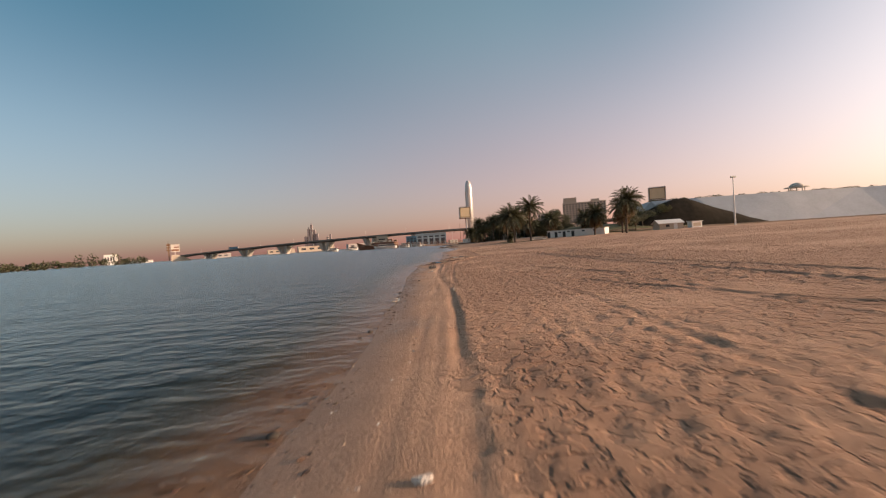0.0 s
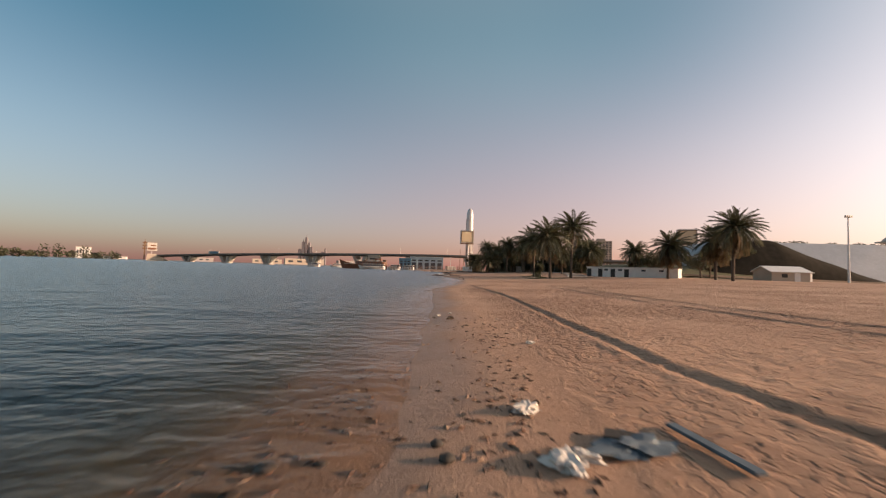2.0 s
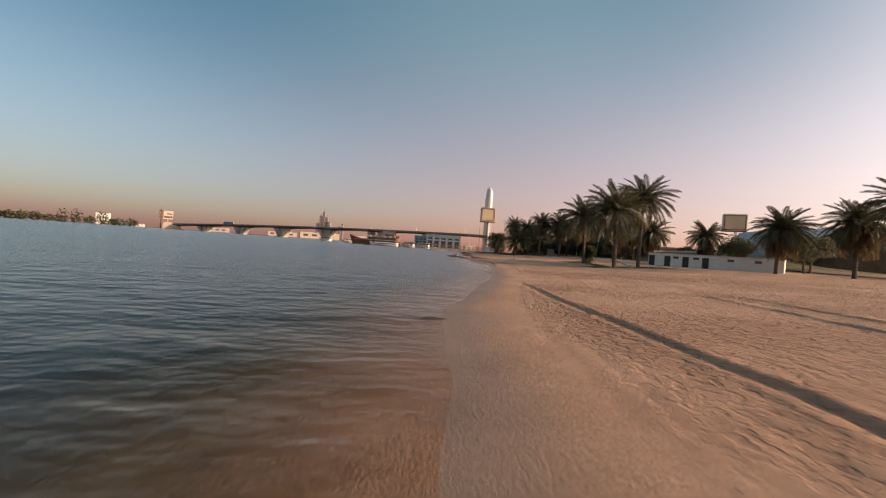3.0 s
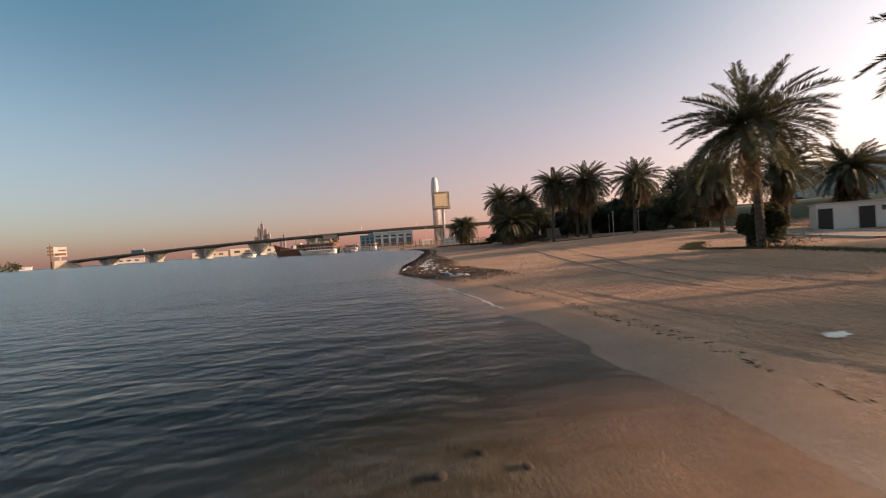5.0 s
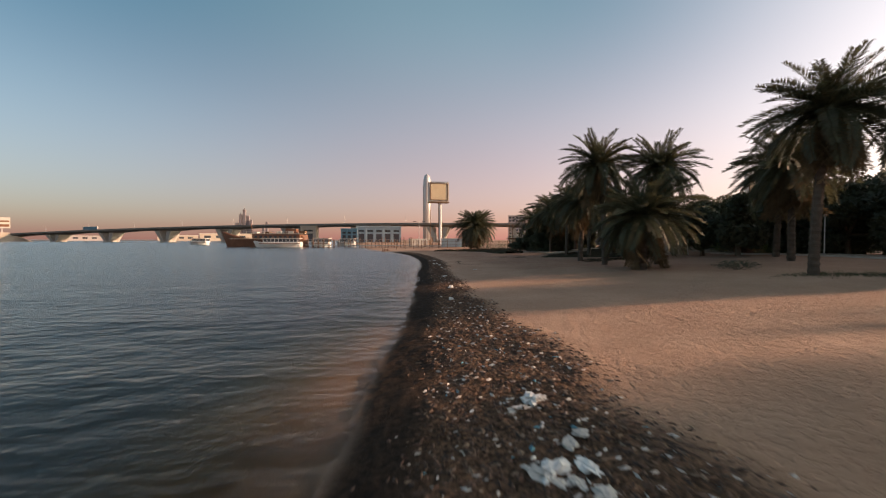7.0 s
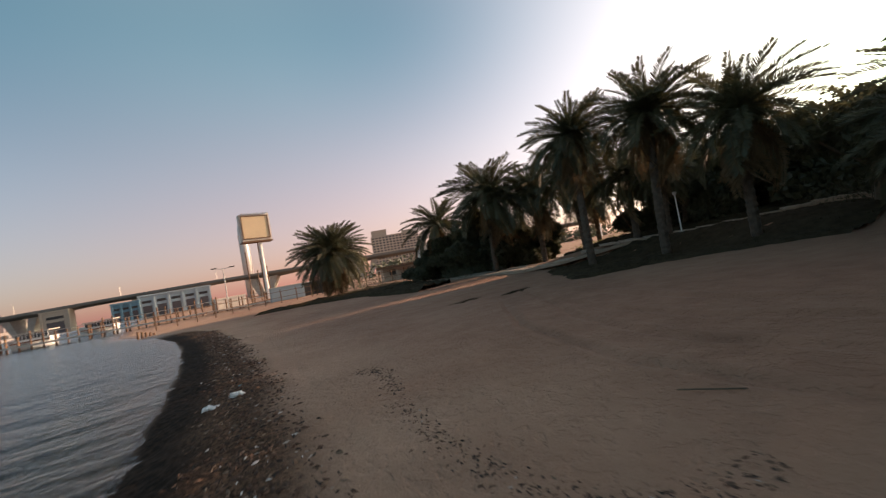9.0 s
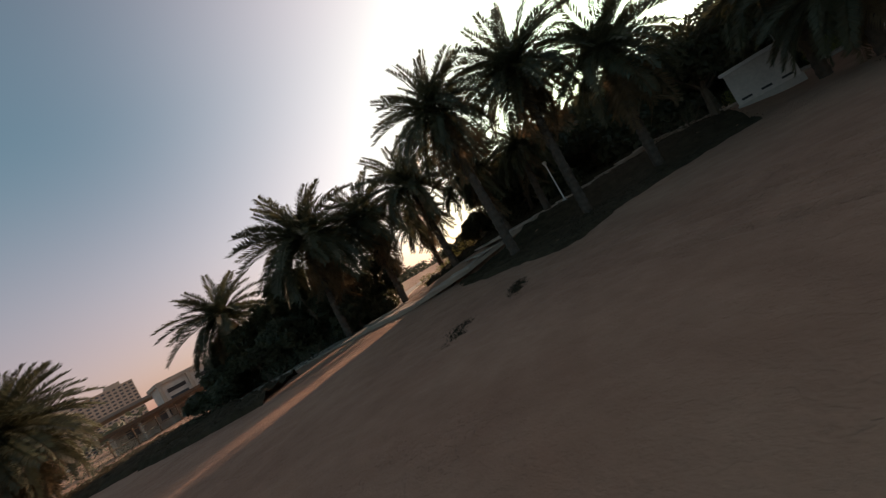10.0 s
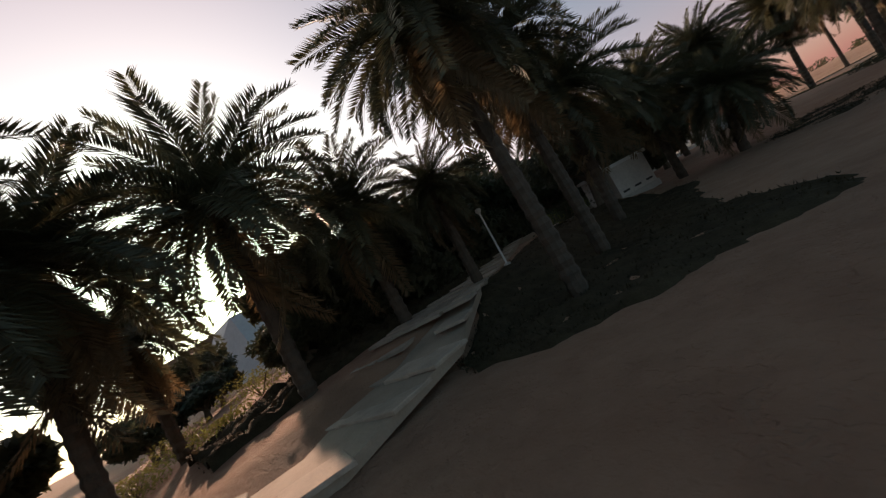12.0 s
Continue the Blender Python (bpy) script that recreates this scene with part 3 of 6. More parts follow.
# ---- broadleaf trees, shrubs and hedges ----
def leaf_cloud(bm, rnd, centre, radii, count, size, mi=0):
    for _ in range(count):
        while True:
            p = Vector((rnd.uniform(-1, 1), rnd.uniform(-1, 1), rnd.uniform(-1, 1)))
            if 0.35 < p.length < 1:
                break
        q = Vector(centre) + Vector((p.x * radii[0], p.y * radii[1], p.z * radii[2]))
        a = Vector((rnd.uniform(-1, 1), rnd.uniform(-1, 1), rnd.uniform(-1, 1))).normalized()
        b = a.orthogonal().normalized()
        s = size * rnd.uniform(0.5, 1.4)
        bm.faces.new([bm.verts.new(q + v) for v in (-a * s, -b * s * 0.45, a * s, b * s * 0.45)]).material_index = mi


def tree(x, y, height, spread, seed, label="dense dark broadleaf tree behind the palms", group="park trees", leaf=0.2, density=1.0, material=None, low=0.5):
    rnd = random.Random(seed)
    ob = thing("tree", pose(x, y, ground_z(x, y) - 0.1, 0, 0, rnd.uniform(0, 360)), label, "tree", group)
    bm = bmesh.new()
    fork = height * 0.32
    tube(bm, [(0, 0, 0), (0.06, 0.04, fork * 0.5), (0.1, 0, fork)], [0.24, 0.19, 0.16], 8)
    clumps = []
    for k in range(6):
        a = k * 1.05 + rnd.uniform(-0.3, 0.3)
        r = spread * rnd.uniform(0.45, 0.75)
        tip = Vector((math.cos(a) * r, math.sin(a) * r, height * rnd.uniform(low, 0.82)))
        tube(bm, [(0.1, 0, fork), tuple(tip * 0.55 + Vector((0, 0, fork * 0.4))), tuple(tip)], [0.12, 0.07, 0.03], 6)
        clumps.append(tip)
    clumps.append(Vector((0, 0, height * 0.82)))
    part("trunk", bm, M_BARK, ob)
    bm = bmesh.new()
    for c in clumps:
        for _ in range(3):
            o = c + Vector((rnd.uniform(-1, 1), rnd.uniform(-1, 1), rnd.uniform(-0.6, 0.5))) * spread * 0.28
            leaf_cloud(bm, rnd, o, (spread * 0.36, spread * 0.36, height * 0.17), int(150 * density), leaf)
    part("crown", bm, material or M_LEAF, ob)
    return ob


def shrub(x, y, sx, sy, sz, seed, material=M_LEAF, label="low dark shrub on the sandy park edge", group="shrubs", count=900, leaf=0.06):
    rnd = random.Random(seed)
    ob = thing("shrub", pose(x, y, ground_z(x, y)), label, "shrub", group)
    bm = bmesh.new()
    for k in range(5):
        a = k * 1.26
        tube(bm, [(0, 0, -0.05), (math.cos(a) * sx * 0.4, math.sin(a) * sy * 0.4, sz * 0.7)], [0.03, 0.012], 5)
    part("stem", bm, M_BARK, ob)
    bm = bmesh.new()
    for k in range(4):
        leaf_cloud(bm, rnd, (rnd.uniform(-0.5, 0.5) * sx, rnd.uniform(-0.5, 0.5) * sy, sz * 0.5), (sx * 0.7, sy * 0.7, sz * 0.55), count // 4, leaf)
    part("foliage", bm, material, ob)
    return ob


def ground_cover(pairs, height, label, seed, material=None):
    """A low mat of creeping plants between two edges, with a scalloped rim and a nap of small leaves."""
    rnd = random.Random(seed)
    bm = bmesh.new()
    rows, n = [], 22
    for (a, b), (c, d) in zip(pairs, pairs[1:]):
        a, b, c, d = Vector(a), Vector(b), Vector(c), Vector(d)
        steps = max(2, int(max((c - a).length, (d - b).length) / 0.22))
        for k in range(steps):
            t = k / steps
            p, q = a.lerp(c, t), b.lerp(d, t)
            wob = 0.35 * noise.noise((p.x * 1.1, p.y * 1.1, seed)) + 0.18 * noise.noise((p.x * 3.5, p.y * 3.5, seed))
            p = p + (q - p).normalized() * wob
            row = []
            for j in range(n + 1):
                s = j / n
                v = p.lerp(q, s)
                rim = min(1.0, min(s, 1 - s) * (q - p).length / 0.22)
                z = ground_z(v.x, v.y) - 0.06 + (0.06 + height) * rim ** 0.5 * (0.55 + 0.5 * noise.noise((v.x * 1.3, v.y * 1.3, 4 + seed)) + 0.3 * noise.noise((v.x * 5, v.y * 5, seed)))
                row.append(bm.verts.new((v.x, v.y, z)))
            rows.append(row)
    for r, w in zip(rows, rows[1:]):
        for j in range(n):
            bm.faces.new((r[j], r[j + 1], w[j + 1], w[j]))
    bmesh.ops.recalc_face_normals(bm, faces=bm.faces)
    verts = [v.co.copy() for v in bm.verts]
    for _ in range(len(verts) * 3):
        p = verts[rnd.randrange(len(verts))] + Vector((rnd.uniform(-0.15, 0.15), rnd.uniform(-0.15, 0.15), 0))
        a, h = rnd.uniform(0, 6.28), rnd.uniform(0.03, 0.09)
        d = Vector((math.cos(a), math.sin(a), 0))
        w = Vector((-d.y, d.x, 0)) * 0.016
        bm.faces.new([bm.verts.new(v) for v in (p - w, p + w, p + d * h * 0.7 + Vector((0, 0, h)))])
    return tagged(link("ground_cover", bm, material or M_COVER, smooth=True), label, "ground cover", kind="stuff")


rnd = random.Random(5)
TREES = [(57, 126, 6.0, 3.2), (66, 122, 6.2, 3.6), (47.4, 153.5, 5.8, 3.4), (47, 158, 5.6, 3.0), (48, 162, 6.2, 3.6), (48, 169, 6.0, 3.4),
         (48, 174, 6.4, 3.6), (38.5, 174.5, 5.0, 2.8), (46.5, 181, 5.4, 3.2), (52, 168, 6.5, 3.8), (56, 158, 6.5, 3.8), (48.6, 150.4, 5.8, 2.8), (49.0, 155.6, 6.6, 2.8), (49.6, 159.2, 6.6, 2.8), (47.6, 166.0, 6.4, 2.6),
         (40.5, 204.5, 3.0, 2.4), (43.0, 210, 3.4, 2.8), (47, 207, 3.6, 3.0), (56.2, 184.6, 5.0, 2.3), (62, 184.4, 4.0, 2.4), (64.5, 180.5, 7.0, 3.2), (57.2, 194.6, 2.4, 1.6), (59.5, 191.6, 2.6, 1.7), (62, 194.4, 2.8, 1.9), (64, 190.2, 2.8, 1.9), (67, 193.5, 3.2, 2.2), (78, 133, 6.5, 4.2), (72, 127, 6, 3.8), (86, 136, 6.5, 4)]
for k, (x, y, h, s) in enumerate(TREES):
    tree(x, y, h, s, 300 + k)
# several, such as those near x = 57, are added to block low sun
THICKETS = [(45.5, 186.5, 5.0, 2.4), (44.6, 183, 6.3, 2.8), (45.2, 179.3, 6.8, 3.0), (45.8, 175.6, 7.4, 3.2), (46, 171.5, 8.2, 3.0), (46.2, 167.5, 6.2, 3.0), (46.6, 163.5, 6.4, 3.2), (49, 180, 9.2, 3.2), (50, 175, 8.6, 3.4), (50.4, 170, 8.4, 3.2), (50.4, 165, 7.0, 3.2), (48, 159.5, 7, 3.2), (46.5, 156, 7, 3),
            (39.0, 168, 5.0, 1.9), (38.8, 164, 5.4, 1.9), (46.4, 161.0, 5.8, 2.4), (49.2, 184.4, 8.8, 3.0), (53, 181.5, 11, 3.6), (55, 177, 9.6, 4), (56, 171, 8, 4), (46.4, 183.6, 7.6, 2.6), (47, 177.4, 8.6, 3), 
            (45.6, 150.2, 4.8, 2.2), (45.4, 144.4, 5.0, 2.2), (46.2, 147, 5.6, 2.6), (47.5, 148.5, 6, 3), (46.0, 156.4, 5.4, 2.4), (52, 150, 7, 3.4), (41.5, 203.5, 4.6, 2.2), (40.6, 199.6, 4.2, 1.8), (38.4, 203.0, 3.6, 2.0), (36.9, 204.8, 2.8, 1.8), (36.0, 208.4, 2.6, 2.0), (39.6, 209.4, 3.6, 2.2), (40.0, 198.6, 2.2, 1.2), (47.6, 187.2, 5.6, 2.0), (40.6, 205.4, 5.0, 2.2), (42.6, 202.2, 6.0, 2.3), (57, 167.5, 11, 4.2), (59, 161, 11, 4.2), (57, 174, 10.4, 4), (43.2, 199.6, 4.4, 1.8), (41.4, 199.0, 3.4, 1.5), (27.7, 118.7, 3.0, 1.1), (44.5, 206, 3.4, 2.2), (47.5, 209.5, 4, 2.6), (43.4, 199.8, 2.2, 1.5), (44.4, 188.7, 2.2, 1.4), (43.9, 184.6, 4.0, 1.8), (42.4, 208.6, 4.4, 2.4), (39.6, 201.2, 6.6, 2.2), (40.0, 204.4, 6.8, 2.4), (38.4, 206.8, 4.8, 2.2), (41.0, 197.6, 3.6, 1.6), (39.0, 198.9, 4.4, 1.7), (40.4, 209.6, 5.0, 2.3), (42.4, 206.0, 5.2, 2.4), (44.6, 203.4, 5.2, 2.4), (42.8, 201.0, 4.6, 1.9), (44.4, 197.9, 4.8, 1.7)]
for k, (x, y, h, s) in enumerate(THICKETS):
    h = min(h, 7.0 if y > 198 else 5.2) if y > 175 else min(h, 5.2 + 0.12 * (x - 42)) if y > 166 else h   # open to the low sun towards the end of the beach
    tree(x, y, h, s, 340 + k, "dense dark thicket of leafy growth between the palms", "thickets", 0.23, 2.3, None, 0.12)
for k in range(9):
    tree(72 + k * 7 + rnd.uniform(-3, 3), 178 + rnd.uniform(-14, 22), rnd.uniform(4, 6), rnd.uniform(2.6, 3.6), 400 + k, "rounded park tree in the distance", "distant park trees", 0.28, 0.7)
for k, (x, y, a, b, c) in enumerate([(28.5, 154.5, 1.8, 1.2, 0.5), (27.0, 117.0, 1.5, 1.5, 0.9), (35.3, 199.5, 2.2, 1.6, 0.9), (36.4, 203.5, 2.4, 2.0, 1.1), (34.0, 207.5, 1.6, 1.6, 0.8), (31.5, 216, 2.4, 2.0, 1.2), (36, 220, 3, 2.4, 1.6),
                                     (44, 186, 2, 2.5, 1.3), (43, 182, 2, 2, 1.4), (40.3, 175, 1.8, 2.2, 1.2)]):
    shrub(x, y, a, b, c, 500 + k)
for k, (x, y, a, b, c) in enumerate([(47.5, 190.2, 2.2, 1.6, 1.2), (46.0, 195.0, 1.6, 1.2, 0.9), (48.6, 193.2, 1.6, 1.4, 1.0), (44.6, 192.0, 1.0, 1.2, 0.6), (50.5, 187.0, 2.0, 1.8, 1.1), (43.9, 170.6, 1.1, 1.1, 1.2), (44.0, 166.6, 1.0, 1.2, 1.1), (52, 184, 2.4, 2, 1.2)]):
    shrub(x, y, a, b, c, 560 + k, M_LEAF_YELLOW, "sunlit yellow-green shrub behind the path", "yellow shrubs")
palm(24.7, 157.8, 4.6, 0.72, seed=191, fronds=96, skirt=24, label="low full date palm with fronds hanging to the ground", group="")
for k, (x, y, a, b) in enumerate([(24.9, 186.4, 0.9, 0.35), (26.8, 184.9, 0.8, 0.3)]):
    ground_cover([((x - a, y - 0.1), (x - a, y + 0.1)), ((x - a * 0.5, y - b), (x - a * 0.4, y + b * 0.8)), ((x + a * 0.4, y - b * 0.8), (x + a * 0.5, y + b)), ((x + a, y - 0.1), (x + a, y + 0.1))], 0.04, "thin dark patch of dry creeper on the sand", 20 + k)
ground_cover([((26.4, 167.6), (27.6, 166.6)), ((26.8, 170.0), (31.0, 168.0)), ((28.4, 172.2), (32.2, 170.4)), ((30.2, 173.2), (32.2, 172.4))], 0.05, "low dark mat on the ground under the palms", 4)


def grass_strip(name, outline, label, seed, blades=2600):
    """Low tufts scattered over a plan outline given as a centre line with half widths."""
    rnd = random.Random(seed)
    bm = bmesh.new()
    for _ in range(blades):
        k = rnd.randrange(len(outline) - 1)
        (x0, y0, w0), (x1, y1, w1) = outline[k], outline[k + 1]
        t, s = rnd.random(), rnd.gauss(0, 0.42)
        x, y = x0 + (x1 - x0) * t + s * (w0 + (w1 - w0) * t) * 1.0, y0 + (y1 - y0) * t + rnd.gauss(0, 0.25)
        z = ground_z(x, y)
        for _ in range(6):
            a, h = rnd.uniform(0, 6.28), rnd.uniform(0.04, 0.12)
            d = Vector((math.cos(a), math.sin(a), 0))
            n = Vector((-d.y, d.x, 0)) * 0.012
            p = Vector((x, y, z - 0.02))
            bm.faces.new([bm.verts.new(q) for q in (p - n, p + n, p + d * h * 0.6 + Vector((0, 0, h)))])
    return tagged(link(name, bm, M_GRASS), label, "grass", kind="stuff")


ground_cover([((34.4, 188.9), (35.5, 188.4)), ((32.8, 188.2), (36.1, 187.2)), ((31.7, 186.9), (37.5, 185.6)), ((30.5, 185.2), (38.5, 183.8)), ((28.9, 183.4), (39.2, 182.0)), ((29.2, 182.7), (40.2, 180.0)), ((31.4, 181.2), (41.0, 177.8)), ((33.0, 178.6), (41.8, 175.4)), ((34.2, 174.6), (42.2, 173))], 0.2, "dark creeping ground cover between the sand and the footpath", 1)
ground_cover([((40.6, 193.0), (44.5, 193.4)), ((40.6, 191.0), (44.2, 190.8)), ((40.8, 186.8), (44.6, 186)), ((42.0, 181), (46.4, 180.6)), ((43.3, 174.5), (47.5, 174.5))], 0.55, "dark low planting behind the footpath", 2)
grass_strip("grass", [(22, 104, 2.4), (26, 106, 3), (32, 110, 3), (38, 114, 2)], "thin dry grass patch under the palms", 2, 3600)
grass_strip("grass", [(22, 102, 0.8), (26, 110, 0.9), (27.5, 117.5, 1.1), (25.5, 122, 1.0), (30, 126.5, 0.9)], "low dark green grass along the sand's edge", 5, 7000)
grass_strip("grass", [(28, 151, 2.0), (33, 147, 2.2), (40, 143.5, 2.4), (48, 142, 2)], "dry grass at the foot of the palms", 3, 2600)
ground_cover([((28.8, 197.5), (33.0, 199.0)), ((27.8, 202), (33.5, 203.2)), ((28.2, 207), (35.5, 208)), ((25.0, 213.5), (37.5, 214.5)), ((19.5, 217), (39, 220))], 0.45, "dark scrubby planting at the end of the beach", 3)
grass_strip("grass", [(30, 200, 1.6), (31.5, 206, 2.0), (30, 214, 2)], "scrubby grass at the end of the beach", 4, 2000)


def lawn():
    """Turf over the rise behind the palms, with a ragged edge towards the beach."""
    bm = bmesh.new()
    nx, ny = 60, 44
    pts = {}
    for i in range(nx + 1):
        for j in range(ny + 1):
            y = 122 + j
            x = 45.5 + i + 1.4 * (float(vnoise(np.array([y * 0.4]), np.array([3.0]), 44)[0]) - 0.5) * (1 - i / nx)
            pts[i, j] = bm.verts.new((x, y, ground_z(x, y) + 0.04 + 0.05 * noise.noise((x * 0.9, y * 0.9, 4))))
    for i in range(nx):
        for j in range(ny):
            px, py = 46 + i, 122.5 + j
            if ((px - 74) / 29) ** 2 + ((py - 143) / 20) ** 2 < 0.9 + 0.5 * noise.noise((px * 0.12, py * 0.12, 8)):
                bm.faces.new((pts[i, j], pts[i + 1, j], pts[i + 1, j + 1], pts[i, j + 1]))
    bmesh.ops.delete(bm, geom=[v for v in bm.verts if not v.link_faces], context="VERTS")
    return tagged(link("lawn", bm, M_GRASS, smooth=True), "rough dry lawn on the rise behind the palms", "lawn", kind="structure")


lawn()
grass_strip("grass", [(46, 128, 2.5), (50, 136, 4), (54, 144, 4), (52, 154, 4)], "tufts of rough grass on the lawn", 6, 3000)


# ---- paved park path, kerb, lamps and blockhouse ----
def ribbon(points, half, lift, thick):
    bm = bmesh.new()
    prev = None
    for i, (x, y) in enumerate(points):
        a, b = Vector(points[max(i - 1, 0)]), Vector(points[min(i + 1, len(points) - 1)])
        d = (b - a).normalized()
        n = Vector((-d.y, d.x))
        ring = []
        for s, dz in ((-half, 0), (-half, 1), (half, 1), (half, 0)):
            px, py = x + n.x * s, y + n.y * s
            ring.append(bm.verts.new((px, py, ground_z(x, y) + lift - (0 if dz else thick))))
        if prev:
            for k in range(4):
                bm.faces.new((prev[k], prev[(k + 1) % 4], ring[(k + 1) % 4], ring[k]))
        prev = ring
    bmesh.ops.recalc_face_normals(bm, faces=bm.faces)
    return bm


def polyline(knots, step):
    out = []
    for (x0, y0), (x1, y1) in zip(knots, knots[1:]):
        n = max(1, int(math.hypot(x1 - x0, y1 - y0) / step))
        out += [(x0 + (x1 - x0) * k / n, y0 + (y1 - y0) * k / n) for k in range(n)]
    return out + [knots[-1]]


PATH_KNOTS = [(35.0, 116), (38.5, 124), (41.0, 132), (41.6, 140), (42.0, 150), (42.8, 160), (44.2, 172), (43.9, 177.5), (41.4, 182.2), (38.9, 186.1), (36.7, 189.2), (36.1, 191.8), (36.8, 195.0), (36.9, 198.4), (36.0, 202), (34.6, 206)]
BRANCH = [(37.8, 194.6), (40.4, 196.8), (43.6, 198.4), (47.5, 200.0), (54, 202), (72, 205)]
path = tagged(link("pavement", ribbon(polyline(PATH_KNOTS, 2), 1.7, 0.07, 0.2), M_PAVE), "pale worn concrete footpath through the palms", "path", kind="structure")
branch = tagged(link("pavement", ribbon(polyline(BRANCH, 2), 1.7, 0.09, 0.2), M_PAVE), "pale footpath branching off into the park", "path", kind="structure")
def slab_mesh(seed):
    rnd = random.Random(seed)
    bm = bmesh.new()
    corners = [(sx * (0.42 + rnd.uniform(-0.04, 0.03)), sy * (0.57 + rnd.uniform(-0.05, 0.03))) for sx, sy in ((-1, -1), (1, -1), (1, 1), (-1, 1))]
    lo, mid, hi = ([bm.verts.new((x * k, y * k, z)) for x, y in corners] for k, z in ((1, -0.04), (1, 0.025), (0.97, 0.04)))
    bm.faces.new(hi)
    for a, b in ((lo, mid), (mid, hi)):
        for k in range(4):
            bm.faces.new((a[k], a[(k + 1) % 4], b[(k + 1) % 4], b[k]))
    me = bpy.data.meshes.new("slab")
    bm.to_mesh(me)
    bm.free()
    me.materials.append(M_SLAB)
    return me


SLABS = [slab_mesh(k) for k in range(5)]


def lay_slabs(parent, knots, lift, y_from, seed):
    rnd = random.Random(seed)
    pts = polyline(knots, 1.18)
    for (x0, y0), (x1, y1) in zip(pts, pts[1:]):
        if not y_from[0] < y0 < y_from[1]:
            continue
        d = Vector((x1 - x0, y1 - y0)).normalized()
        for c in (-1.3, -0.43, 0.43, 1.3):
            if rnd.random() < 0.06:
                continue
            px, py = x0 - d.y * c, y0 + d.x * c
            slab = new("slab", rnd.choice(SLABS))
            slab.parent = parent
            slab.matrix_basis = pose(px, py, ground_z(x0, y0) + lift + rnd.uniform(-0.012, 0.012), rnd.uniform(-1.5, 1.5), rnd.uniform(-1.5, 1.5), math.degrees(math.atan2(d.y, d.x)) - 90 + rnd.uniform(-2.5, 2.5))


for off in (-1.85, 1.85):
    pts = polyline(PATH_KNOTS, 1.0)
    shifted = []
    for i, (x, y) in enumerate(pts):
        a, b = Vector(pts[max(i - 1, 0)]), Vector(pts[min(i + 1, len(pts) - 1)])
        d = (b - a).normalized()
        shifted.append((x - d.y * off, y + d.x * off))
    shifted = [p for p in shifted if p[1] < 169]
    tagged(link("kerb", ribbon(shifted, 0.08, 0.13, 0.3), M_DIRTYWHITE), "low pale concrete kerb along the footpath", "kerb", kind="structure")


def lamp_post(x, y, height=3.0):
    ob = thing("lamp_post", pose(x, y, ground_z(x, y)), "slim white park lamp post beside the footpath", "lamp post", "park lamps")
    part("base", tubed([(0, 0, -0.1), (0, 0, 0.12), (0, 0, 0.16)], [0.14, 0.14, 0.08], 12), M_STEEL, ob)
    part("pole", tubed([(0, 0, 0.1), (0, 0, height - 0.2)], [0.042, 0.034], 10), M_WHITE, ob)
    bm = tubed([(0, 0, height - 0.2), (0, 0, height - 0.12), (0, 0, height), (0, 0, height + 0.03)], [0.045, 0.11, 0.12, 0.03], 14)
    part("lamp_head", bm, M_DIRTYWHITE, ob)
    return ob


for x, y in ((38.5, 182.5), (43.5, 153.0), (43.2, 160.5), (39.6, 170.5), (37.4, 150.0)):
    lamp_post(x, y, 2.45 if y > 180 else 3.3)


def blockhouse():
    ob = thing("utility_block", pose(38.35, 172.2, ground_z(38.35, 172.2), 0, 0, 63.5), "low square rendered utility block with a flat overhanging roof slab", "utility building")
    part("wall", boxed(-1.15, 1.15, -1.3, 1.3, -0.2, 1.7), M_DIRTYWHITE, ob)
    part("roof_slab", boxed(-1.28, 1.28, -1.45, 1.45, 1.7, 1.86, bevel=0.02), M_WHITE, ob)
    part("plinth", boxed(-1.22, 1.22, -1.38, 1.38, -0.2, 0.14), M_CONCRETE, ob)
    for k in range(3):
        part("vent", boxed(-0.95 + k * 0.75, -0.55 + k * 0.75, 1.3, 1.33, 0.3, 0.4), M_DARK, ob)
        part("vent", boxed(-1.18, -1.15, -0.95 + k * 0.7, -0.55 + k * 0.7, 0.3, 0.4), M_DARK, ob)
    return ob


blockhouse()


